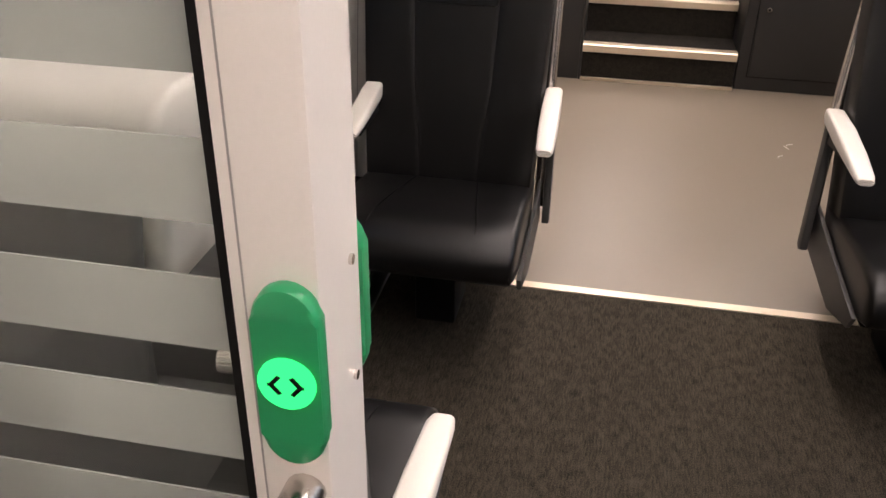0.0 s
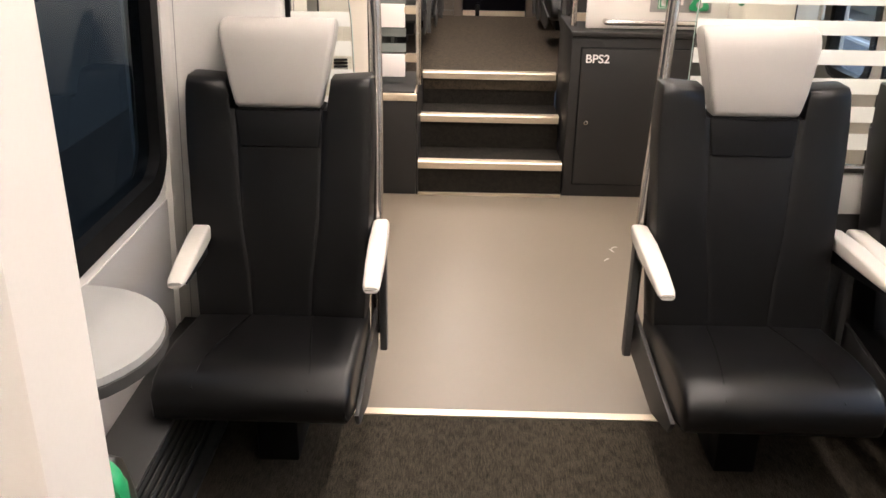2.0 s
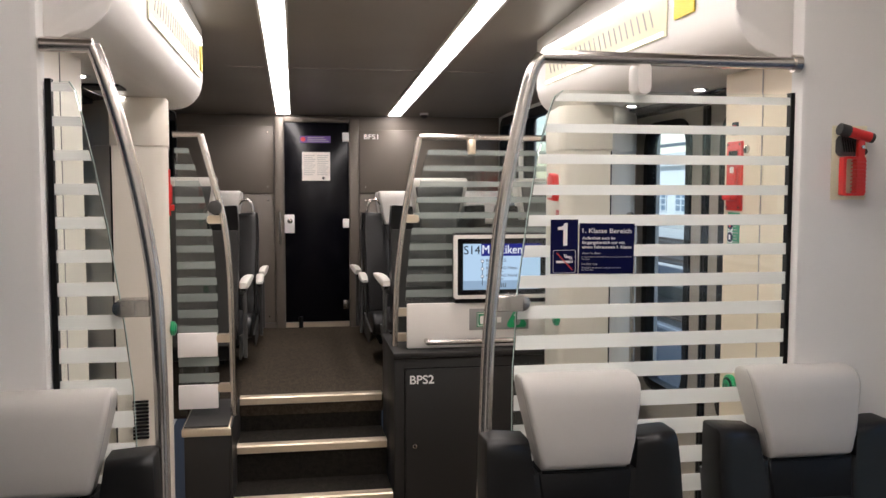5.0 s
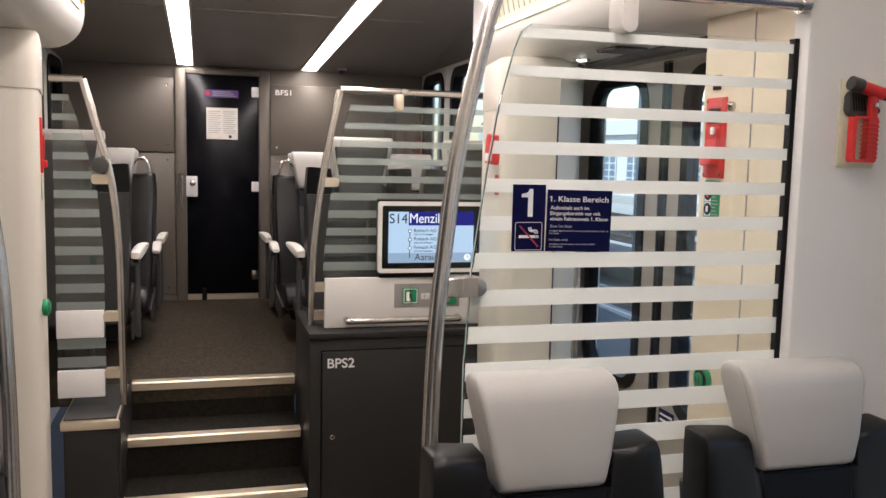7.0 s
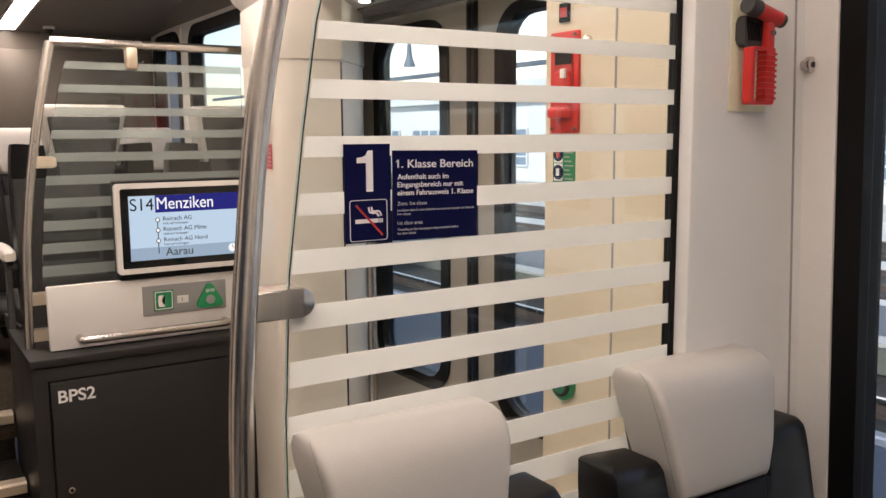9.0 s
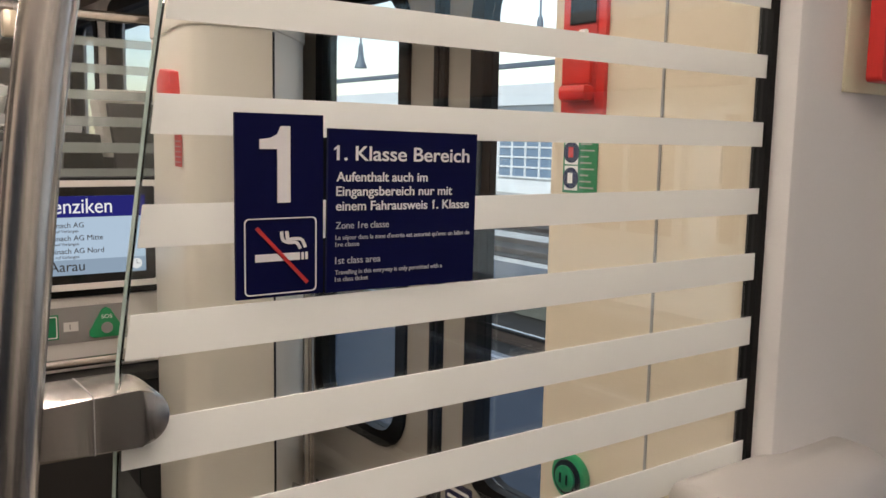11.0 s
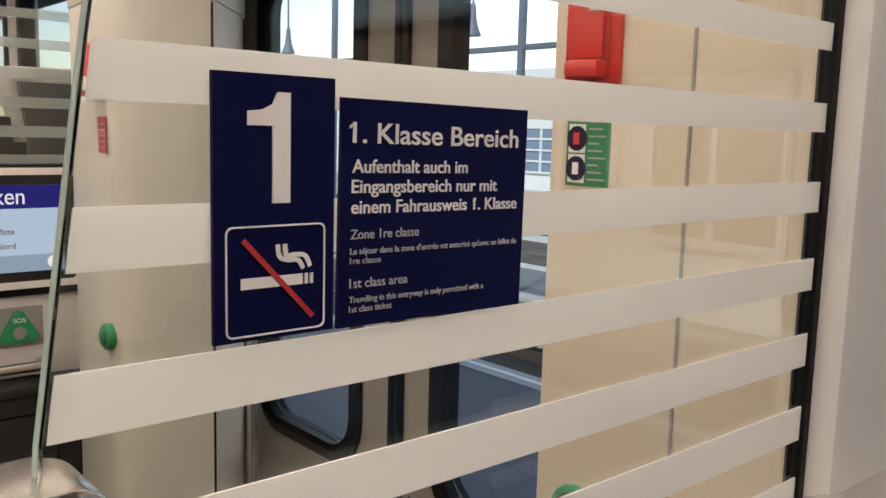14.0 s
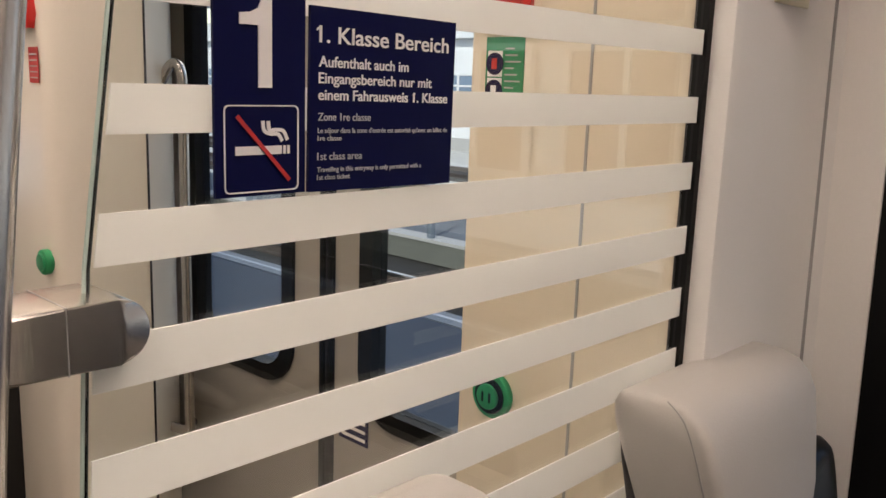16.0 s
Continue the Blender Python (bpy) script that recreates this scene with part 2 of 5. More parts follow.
def box(x0, x1, y0, y1, z0, z1, bevel=0.0, seg=2, bm=None):
    b = bmesh.new()
    bmesh.ops.create_cube(b, size=1, matrix=Matrix.LocRotScale(((x0 + x1) / 2, (y0 + y1) / 2, (z0 + z1) / 2), None, (abs(x1 - x0), abs(y1 - y0), abs(z1 - z0))))
    if bevel:
        bmesh.ops.bevel(b, geom=b.edges[:], offset=bevel, segments=seg, affect="EDGES", profile=0.5)
    return merge(bm, b)


def merge(bm, b):
    if bm is None:
        return b
    me = bpy.data.meshes.new("tmp")
    b.to_mesh(me)
    b.free()
    bm.from_mesh(me)
    bpy.data.meshes.remove(me)
    return bm


def prism(pts, axis, a, b, bevel=0.0, seg=2, bm=None):
    """A polygon (two coordinates in the order of the other axes) drawn out along an axis from a to b."""
    m = bmesh.new()

    def at(p, c):
        return {"x": (c, p[0], p[1]), "y": (p[0], c, p[1]), "z": (p[0], p[1], c)}[axis]
    v0, v1 = [m.verts.new(at(p, a)) for p in pts], [m.verts.new(at(p, b)) for p in pts]
    f0, f1 = m.faces.new(v0), m.faces.new(v1[::-1])
    n = len(pts)
    for i in range(n):
        m.faces.new((v0[i], v1[i], v1[(i + 1) % n], v0[(i + 1) % n]))
    if bevel:
        bmesh.ops.bevel(m, geom=list({e for f in (f0, f1) for e in f.edges}), offset=bevel, segments=seg, affect="EDGES", profile=0.5)
    bmesh.ops.triangulate(m, faces=[f for f in m.faces if len(f.verts) > 4])
    return merge(bm, m)


def rrect(x0, x1, z0, z1, r, n=5):
    pts = []
    for cx, cz, a0 in ((x1 - r, z1 - r, 0), (x0 + r, z1 - r, 90), (x0 + r, z0 + r, 180), (x1 - r, z0 + r, 270)):
        for i in range(n + 1):
            a = radians(a0 + 90 * i / n)
            pts.append((cx + r * math.cos(a), cz + r * math.sin(a)))
    return pts


def frame_ring(outer, inner, axis, a, b, bm=None):
    """A closed frame between two outlines with equal point counts, drawn out along an axis."""
    m = bmesh.new()

    def at(p, c):
        return {"x": (c, p[0], p[1]), "y": (p[0], c, p[1]), "z": (p[0], p[1], c)}[axis]
    rows = [[m.verts.new(at(p, c)) for p in pts] for pts, c in ((outer, a), (inner, a), (inner, b), (outer, b))]
    n = len(outer)
    for k in range(4):
        for i in range(n):
            m.faces.new((rows[k][i], rows[k][(i + 1) % n], rows[(k + 1) % 4][(i + 1) % n], rows[(k + 1) % 4][i]))
    return merge(bm, m)


def smooth_path(pts, n=6):
    pts = [Vector(p) for p in pts]
    out = []
    for i in range(len(pts) - 1):
        p0, p1, p2, p3 = pts[max(i - 1, 0)], pts[i], pts[i + 1], pts[min(i + 2, len(pts) - 1)]
        for k in range(n):
            t = k / n
            out.append(0.5 * ((2 * p1) + (p2 - p0) * t + (2 * p0 - 5 * p1 + 4 * p2 - p3) * t * t + (3 * p1 - p0 - 3 * p2 + p3) * t ** 3))
    return out + [pts[-1]]


def tube(pts, r, seg=14, bm=None, caps=True):
    m = bmesh.new()
    pts = [Vector(p) for p in pts]
    rings, up = [], None
    for i, p in enumerate(pts):
        d = (pts[min(i + 1, len(pts) - 1)] - pts[max(i - 1, 0)]).normalized()
        if up is None:
            up = d.orthogonal().normalized()
        up = (up - d * up.dot(d)).normalized()
        side = d.cross(up)
        rings.append([m.verts.new(p + r * (math.cos(a) * up + math.sin(a) * side)) for a in (2 * math.pi * k / seg for k in range(seg))])
    for a, b in zip(rings, rings[1:]):
        for k in range(seg):
            m.faces.new((a[k], a[(k + 1) % seg], b[(k + 1) % seg], b[k]))
    if caps:
        m.faces.new(rings[0][::-1])
        m.faces.new(rings[-1])
    return merge(bm, m)


def cyl(c, axis, r, h, seg=20, bevel=0.0, bm=None):
    b = bmesh.new()
    rot = {"x": Euler((0, math.pi / 2, 0)), "y": Euler((math.pi / 2, 0, 0)), "z": Euler((0, 0, 0))}[axis]
    bmesh.ops.create_cone(b, cap_ends=True, segments=seg, radius1=r, radius2=r, depth=h, matrix=Matrix.LocRotScale(c, rot, None))
    if bevel:
        bmesh.ops.bevel(b, geom=[e for e in b.edges if len(e.link_faces) == 2 and any(len(f.verts) > 4 for f in e.link_faces)], offset=bevel, segments=2, affect="EDGES", profile=0.5)
    return merge(bm, b)


def loft(sections, bm=None, caps=True):
    m = bmesh.new()
    rows = [[m.verts.new(p) for p in s] for s in sections]
    n = len(rows[0])
    for a, b in zip(rows, rows[1:]):
        for k in range(n):
            m.faces.new((a[k], a[(k + 1) % n], b[(k + 1) % n], b[k]))
    if caps:
        m.faces.new(rows[0][::-1])
        m.faces.new(rows[-1])
    return merge(bm, m)


def words(name, text, size, where, material, parent, width=None, thick=0.0006, bold=0.0):
    """Flat lettering, its lower left corner at the place given by the matrix (local x along the line, y up)."""
    cu = bpy.data.curves.new("text", "FONT")
    cu.body, cu.size, cu.extrude, cu.offset = text, size, thick, bold
    tmp = bpy.data.objects.new("text", cu)
    me = bpy.data.meshes.new_from_object(tmp)
    bpy.data.objects.remove(tmp)
    bpy.data.curves.remove(cu)
    xs = [v.co.x for v in me.vertices]
    k = width / (max(xs) - min(xs)) if width else 1
    me.transform(Matrix.Diagonal((k, 1, 1, 1)) @ Matrix.Translation((-min(xs), 0, 0)))
    me.transform(where)
    me.materials.append(material)
    me.name = name
    o = new(name, me)
    o.parent = parent
    if parent.type == "EMPTY":
        o.matrix_parent_inverse = Matrix.Translation(-Vector(parent.location))
    return o


def facing_back(x, y, z):
    """Lettering plane that faces -y."""
    return Matrix.Translation((x, y, z)) @ Matrix.Rotation(radians(90), 4, "X")


def side_wall(x0, x1, ya, yb, za, zb, holes):
    """A side wall with rectangular openings (y0, y1, z0, z1)."""
    bm = None
    y = ya
    for h in sorted(holes):
        bm = box(x0, x1, y, h[0], za, zb, bm=bm)
        if h[2] > za:
            bm = box(x0, x1, h[0], h[1], za, h[2], bm=bm)
        if h[3] < zb:
            bm = box(x0, x1, h[0], h[1], h[3], zb, bm=bm)
        y = h[1]
    return box(x0, x1, y, yb, za, zb, bm=bm)


# ---- setting: floors, walls, ceiling ----
Y0, Y1 = -6.4, 2.95
UP = 0.554
setting("floor_low", box(LX - 0.1, RX + 0.1, -2.10, 0.6, -0.08, 0.0), M_LINO, "grey vinyl vestibule floor with scuffs")
setting("floor_carpet", box(LX - 0.1, RX + 0.1, Y0, -2.135, -0.08, 0.0), M_CARPET, "dark brown ribbed carpet floor")
setting("trim_floor_strip", box(LX, RX, -2.135, -2.10, -0.08, 0.004), M_NOSE, "pale metal strip between carpet and vinyl")
setting("floor_upper", box(LX - 0.1, RX + 0.1, 0.575, Y1 + 0.1, UP - 0.1, UP), M_CARPET2, "dark carpet of the raised floor")

WIN_LOW = (-3.78, -2.10, 0.74, 2.02)
DOORHOLE = (-1.62, -0.12, 0.0, 2.04)
UPWIN = [(0.85, 2.12, 1.32, 2.27), (2.30, 2.90, 1.32, 2.27)]
HOLES = [WIN_LOW, DOORHOLE] + UPWIN
setting("wall_right", side_wall(RX, RX + 0.09, Y0, Y1 + 0.1, -0.1, 2.75, HOLES), M_WHITE, "white side wall")
setting("wall_left", side_wall(LX - 0.09, LX, Y0, Y1 + 0.1, -0.1, 2.75, HOLES), M_WHITE, "white side wall")
for sx, nm in ((RX - 0.004, "right"), (LX - 0.006, "left")):
    setting("trim_dado_" + nm, box(sx, sx + 0.01, Y0, -2.02, 0.0, 0.70), M_DADO, "grey lower wall panel under the window")
setting("wall_back", box(LX, RX, Y0 - 0.08, Y0, 0, 2.75), M_PANEL, "plain vestibule end wall")
bmc = prism([(Y0, ceil_z(Y0)), (Y1 + 0.1, ceil_z(Y1 + 0.1)), (Y1 + 0.1, 2.9), (Y0, 2.9)], "x", LX, RX)
setting("ceiling", bmc, M_CEIL, "matt grey ceiling panels")
for ys in (-2.6, 0.93):
    setting("trim_ceiling_joint", prism([(ys - 0.003, ceil_z(ys) - 0.003), (ys + 0.003, ceil_z(ys) - 0.003), (ys + 0.003, ceil_z(ys) + 0.01), (ys - 0.003, ceil_z(ys) + 0.01)], "x", -0.45, 1.1), M_STEEL)
# sloping coves of the raised part
for s in (1, -1):
    f = (lambda x: x) if s > 0 else mx
    pts = [(f(1.32), 2.44), (f(1.48), 2.335), (f(RX), 2.30), (f(RX), 2.6)]
    setting("ceiling_cove", prism(pts, "y", 0.06, Y1), M_CEIL, "grey sloping ceiling cove")

# lamps in the ceiling
for x in (-0.165, 0.725):
    lamp = thing("ceiling_light", (x, -0.5, ceil_z(-0.5)), "long warm white light strip set in the grey ceiling", "light", "ceiling light strips")
    for y0, y1 in ((-6.0, 2.90),):
        part("diffuser", prism([(y0, ceil_z(y0) - 0.006), (y1, ceil_z(y1) - 0.006), (y1, ceil_z(y1) + 0.004), (y0, ceil_z(y0) + 0.004)], "x", x - 0.052, x + 0.052), M_LEDWARM, lamp, "glowing warm white diffuser")
    for e in (-0.058, 0.058):
        part("edge_trim", prism([(-6.0, ceil_z(-6) - 0.008), (2.9, ceil_z(2.9) - 0.008), (2.9, ceil_z(2.9) + 0.004), (-6.0, ceil_z(-6) + 0.004)], "x", x + e - 0.006, x + e + 0.006), M_PANEL, lamp)

# ---- stairs, side boxes, pillars ----
stair = thing("stairs", (0, 0.3, 0), "three dark carpeted steps with champagne metal nosings", "stairs")
SX0, SX1 = -0.385, 0.388
for i, (y, z) in enumerate(((0.0, 0.187), (0.285, 0.371), (0.57, UP))):
    part("step", box(SX0, SX1, y + 0.012, y + 0.30, -0.05 if i == 0 else z - 0.25, z - 0.003), M_STEP, stair)
    part("nosing", prism([(y - 0.004, z - 0.038), (y + 0.012, z - 0.038), (y + 0.012, z - 0.006), (y + 0.055, z - 0.003), (y + 0.055, z + 0.003), (y + 0.004, z + 0.003), (y - 0.004, z - 0.004)], "x", SX0, SX1), M_NOSE, stair, "champagne metal nosing")
part("foot_strip", box(SX0, SX1, -0.012, 0.012, 0.0, 0.014, 0.003), M_NOSE, stair)
part("cheek", box(SX0 - 0.012, SX0 - 0.002, 0.0, 0.62, 0, UP), M_CAB, stair)

plinth = thing("stair_side_box", (-0.5, 0.15, 0), "dark grey side box beside the steps with a metal rim", "box")
part("body", box(-0.61, SX0 - 0.013, 0.0, 0.56, 0, UP - 0.04, 0.004), M_CAB, plinth)
part("rim", box(-0.62, SX0 - 0.005, -0.01, 0.57, UP - 0.04, UP - 0.002, 0.006), M_NOSE, plinth, "champagne metal rim")
part("top_plate", box(-0.61, SX0 - 0.02, 0.01, 0.55, UP - 0.001, UP + 0.006), M_SHELL, plinth)

cabinet = thing("equipment_cabinet", (0.8, 0.2, 0), "anthracite metal cabinet with a locked door beside the steps", "cabinet")
part("body", box(0.397, 1.20, 0.022, 0.60, 0.0, 0.855, 0.006), M_CAB, cabinet)
part("top_lip", box(0.392, 1.205, 0.006, 0.60, 0.857, 0.885, 0.006), M_CAB, cabinet)
part("door_gap", frame_ring(rrect(0.446, 1.106, 0.069, 0.806, 0.004), rrect(0.455, 1.097, 0.078, 0.797, 0.004), "y", 0.0185, 0.0225), M_BLACK, cabinet, "dark gap round the door")
cdoor = part("door", box(0.452, 1.10, 0.010, 0.021, 0.075, 0.80, 0.004), M_CAB, cabinet, "anthracite cabinet door")
part("lock", cyl((0.497, 0.006, 0.415), "y", 0.012, 0.012, 16, 0.002), M_STEEL, cdoor, "round steel lock")
part("lock_core", cyl((0.497, -0.001, 0.415), "y", 0.006, 0.006, 12), M_BLACK, cdoor)
words("lettering", "BPS2", 0.060, facing_back(0.474, 0.008, 0.728), M_PAPER, cdoor, 0.120, 0.0006, 0.0010)
part("plinth", box(0.40, 1.20, 0.03, 0.5, -0.001, 0.03), M_BLACK, cabinet)


def pillars(f, side):
    """Door pillars and hammer panel of one side; f maps the right side to it."""
    g = 1 if side == "right" else -1
    near = [(f(1.302), -1.565), (f(1.290), -1.575), (f(1.296), -1.945), (f(RX), -1.945), (f(RX), -1.62), (f(1.56), -1.60), (f(1.42), -1.565)]
    # the two near pillars differ in colour only for the light on each side
    setting("wall_pillar_near_" + side, prism(near, "z", 0, 2.1), M_PILLARWARM if side == "right" else M_PILLAR, "smooth door pillar panel")
    setting("trim_pillar_joint_" + side, prism([(f(1.2915), -1.789), (f(1.2915), -1.793), (f(1.31), -1.793), (f(1.31), -1.789)], "z", 0.0, 2.05), M_GREYPL)
    face = [(f(1.288), -1.95), (f(1.286), -1.985), (f(1.292), -1.998), (f(1.305), -2.004), (f(1.575), -2.004), (f(1.592), -2.012), (f(1.598), -2.03), (f(RX), -2.03), (f(RX), -1.95)]
    setting("wall_panel_" + side, prism(face, "z", 0, 2.6), M_PANEL, "smooth grey-white wall panel beside the window")
    setting("trim_panel_joint_" + side, prism([(f(1.5920), -2.0160), (f(1.5940), -2.0165), (f(1.5940), -1.999), (f(1.5920), -1.999)], "z", 0, 2.5), M_GREYPL)
    setting("wall_bulge_" + side, prism([(f(1.598), -2.03), (f(1.600), -2.10), (f(RX), -2.10), (f(RX), -2.03)], "z", 0, 2.5), M_WHITE, "white wall strip beside the window")
    ff = f if side == "right" else (lambda x: max(0.49 - x, LX))
    far = [(ff(1.21), 0.10), (ff(1.13), -0.10), (ff(1.106), -0.29), (ff(1.085), -0.44), (ff(1.083), -0.485), (ff(1.10), -0.515), (ff(1.14), -0.53), (ff(1.287), -0.551), (ff(1.293), -0.545), (ff(1.297), -0.543), (ff(1.36), -0.47), (ff(1.446), -0.374), (ff(1.51), -0.28), (ff(1.545), -0.20), (ff(1.545), 0.10)]
    setting("wall_pillar_far_" + side, prism(far, "z", 0, 2.06), M_PILLAR, "rounded white door pillar")
    setting("trim_pillar_seam_" + side, prism([(ff(1.287), -0.553), (ff(1.294), -0.549), (ff(1.296), -0.53), (ff(1.284), -0.53)], "z", 0.0, 1.86), M_BLACK)
    cap = [(ff(1.205), 0.1), (ff(1.126), -0.10), (ff(1.10), -0.29), (ff(1.079), -0.44), (ff(1.077), -0.488), (ff(1.096), -0.521), (ff(1.14), -0.537), (ff(1.292), -0.558), (ff(1.36), -0.476), (ff(1.45), -0.378), (ff(1.515), -0.282), (ff(1.545), 0.1)]
    setting("trim_pillar_cap_" + side, prism(cap, "z", 1.865, 2.055, 0.004), M_PILLAR)
    # outer sliding door, two leaves
    for k, (ya, yb, ga, gb) in enumerate(((-0.13, -0.885, -0.708, -0.304), (-0.891, -1.61, -1.46, -1.053))):
        dn = "door_%s_%d" % (side, k + 1)
        win_o, win_i = rrect(ga - 0.045, gb + 0.045, 0.757, 2.0, 0.12), rrect(ga, gb, 0.80, 1.965, 0.085)
        leaf_o = rrect(min(ya, yb), max(ya, yb), 0.01, 2.035, 0.001)
        leaf = tagged(obj(dn, frame_ring(leaf_o, win_o, "x", f(1.572), f(1.61)), M_DOOR), "closed tan metal entrance door leaf with tall window", kind="structure")
        part("window_frame", frame_ring(win_o, win_i, "x", f(1.562), f(1.612)), M_BLACK, leaf, "black rubber window frame")
        part("pane", prism(win_i, "x", f(1.588), f(1.594)), M_WINDOW if side == "right" else M_WINDOWL, leaf, "clear window pane").visible_shadow = False
        part("edge_seal", box(f(1.558), f(1.60), (-0.886, -0.912)[k], (-0.866, -0.890)[k], 0.02, 2.03, 0.004), M_BLACK, leaf)
    part("lock_hole", cyl((f(1.5725), -0.258, 0.52), "x", 0.012, 0.003, 16), M_BLACK, leaf)
    setting("trim_door_header_" + side, box(f(1.50), f(RX), -1.62, -0.12, 2.036, 2.12), M_BLACK)
    setting("trim_door_sill_" + side, box(f(1.54), f(RX + 0.02), -1.60, -0.14, -0.02, 0.009), M_STEEL)
    # vertical grab handle by the door
    h = thing("door_grab_handle", (ff(1.40), -0.42, 1.1), "curved steel grab handle on the door pillar", "handle", "door grab handles")
    part("bar", tube(smooth_path([(ff(1.405), -0.415, 1.53), (ff(1.42), -0.44, 1.575), (ff(1.43), -0.465, 1.56), (ff(1.432), -0.47, 1.48), (ff(1.432), -0.47, 1.1), (ff(1.432), -0.47, 0.66), (ff(1.43), -0.465, 0.60), (ff(1.405), -0.415, 0.60)]), 0.013), M_STEEL, h)
    # overhead cover above the door
    cover = thing("door_drive_cover", (f(1.4), -0.95, 2.2), "rounded white overhead cover above the entrance door", "overhead cover", "overhead covers")
    prof = [(f(RX), 2.055), (f(1.30), 2.06)]
    for a in range(0, 91, 15):
        prof.append((f(1.25 - 0.13 * math.sin(radians(a))), 2.19 - 0.13 * math.cos(radians(a))))
    prof += [(f(1.118), 2.60), (f(RX), 2.60)]
    part("body", prism(prof, "y", -1.945, 0.055, 0.012), M_WHITE, cover)
    part("display_panel", box(f(1.114), f(1.119), -1.50, -0.12, 2.19, 2.375, 0.002), M_PHOSPH, cover, "cream route display panel")
    part("light_strip", box(f(1.104), f(1.1135), -1.48, -0.10, 2.335, 2.368), M_LEDEDGE, cover, "lit edge of the display")
    part("lower_strip", box(f(1.110), f(1.1135), -1.48, -0.14, 2.195, 2.207), M_LEDEDGE, cover, "thin lit lower edge")
    for q in range(22):
        yy = -1.40 + q * 0.056
        part("route_tick", prism([(yy, 2.235), (yy + 0.006, 2.235), (yy + 0.040, 2.30), (yy + 0.034, 2.30)], "x", f(1.111), f(1.1135)), M_GREYPR, cover)
    part("sticker", box(f(1.112), f(1.117), -0.095 if side == "left" else -1.70, -0.01 if side == "left" else -1.56, 2.23, 2.36), M_YELLOW, cover, "yellow notice sticker")
    for yy in (-1.2, -0.55):
        part("spot_lamp", cyl((f(1.38), yy, 2.055), "z", 0.018, 0.006), M_SPOT, cover, "small round spot lamp")
        part("spot_rim", cyl((f(1.38), yy, 2.057), "z", 0.034, 0.004), M_STEEL, cover)
    part("underside", box(f(1.43), f(1.60), -1.55, -0.30, 2.046, 2.054, 0.002), M_DARKGL, cover, "dark glossy underside panel")
    part("vent", box(f(1.30), f(1.42), -1.0, -0.85, 2.048, 2.056), M_BLACK, cover)


pillars(lambda x: x, "right")
pillars(mx, "left")


# ---- windows of the lower compartment ----
def window(side, f, hole, glassm, name):
    y0, y1, z0, z1 = hole
    xs, g = (RX, 1) if side == "right" else (LX, -1)
    o, i = rrect(y0, y1, z0, z1, 0.13), rrect(y0 + 0.055, y1 - 0.055, z0 + 0.06, z1 - 0.06, 0.09)
    fr = tagged(obj(name, frame_ring(o, i, "x", xs - 0.014 * g, xs + 0.06 * g), M_BLACK), "black rubber framed train window with rounded corners", kind="structure")
    part("pane", prism(rrect(y0 + 0.05, y1 - 0.05, z0 + 0.055, z1 - 0.055, 0.09), "x", xs + 0.016 * g, xs + 0.022 * g), glassm, fr, "window pane").visible_shadow = False
    sur = frame_ring(rrect(y0 - 0.012, y1 + 0.012, z0 - 0.012, z1 + 0.012, 0.001), o, "x", xs - 0.004 * g, xs + 0.06 * g)
    part("surround", sur, M_WHITE, fr)


window("right", None, WIN_LOW, M_WINDOW, "window_1")
window("left", None, WIN_LOW, M_WINDOWL, "window_2")
for k, h in enumerate(UPWIN):
    window("right", None, h, M_WINDOW, "window_%d" % (3 + k))
    window("left", None, h, M_WINDOWL, "window_%d" % (5 + k))


# side walls of the lower compartment lean slightly inwards towards the roof
LEAN = 0.043


def lean(ob, g, x_from=0.0):
    for v in ob.data.vertices:
        if v.co.y < -1.995 and abs(v.co.x - CX) > x_from:
            v.co.x -= g * LEAN * (v.co.z - 1.1)
    for c in ob.children:
        lean(c, g, x_from)


for side, g, win in (("right", 1, "window_1"), ("left", -1, "window_2")):
    for nm in ("wall_" + side, "wall_bulge_" + side, "trim_panel_joint_" + side, "trim_dado_" + side, win):
        lean(bpy.data.objects[nm], g)
    lean(bpy.data.objects["wall_panel_" + side], g, 1.25)


# ---- glass partitions with poles ----
def film_stripes(parent, xs_at, y, z_top, n, pitch, t0, dt, material, zmin=0.0):
    """Frosted stripes; xs_at gives the span of the pane at a height."""
    for k in range(n):
        z, t = z_top - pitch * k, t0 + dt * k
        if z - t / 2 < zmin:
            break
        (a0, b0), (a1, b1) = xs_at(z - t / 2), xs_at(z + t / 2)
        part("frosted_stripe", prism([(a0, z - t / 2), (b0, z - t / 2), (b1, z + t / 2), (a1, z + t / 2)], "y", y - 0.0008, y + 0.0008), material, parent, "frosted white stripe" if k == 0 else "", smooth=0)


EDGE_R = [(0.80, 0.493), (0.90, 0.493), (1.22, 0.494), (1.26, 0.497), (1.43, 0.506), (1.63, 0.533), (1.785, 0.558), (1.90, 0.588), (1.940, 0.604), (1.956, 0.628)]


def interp(tab, z):
    return float(np.interp(z, [t[0] for t in tab], [t[1] for t in tab]))


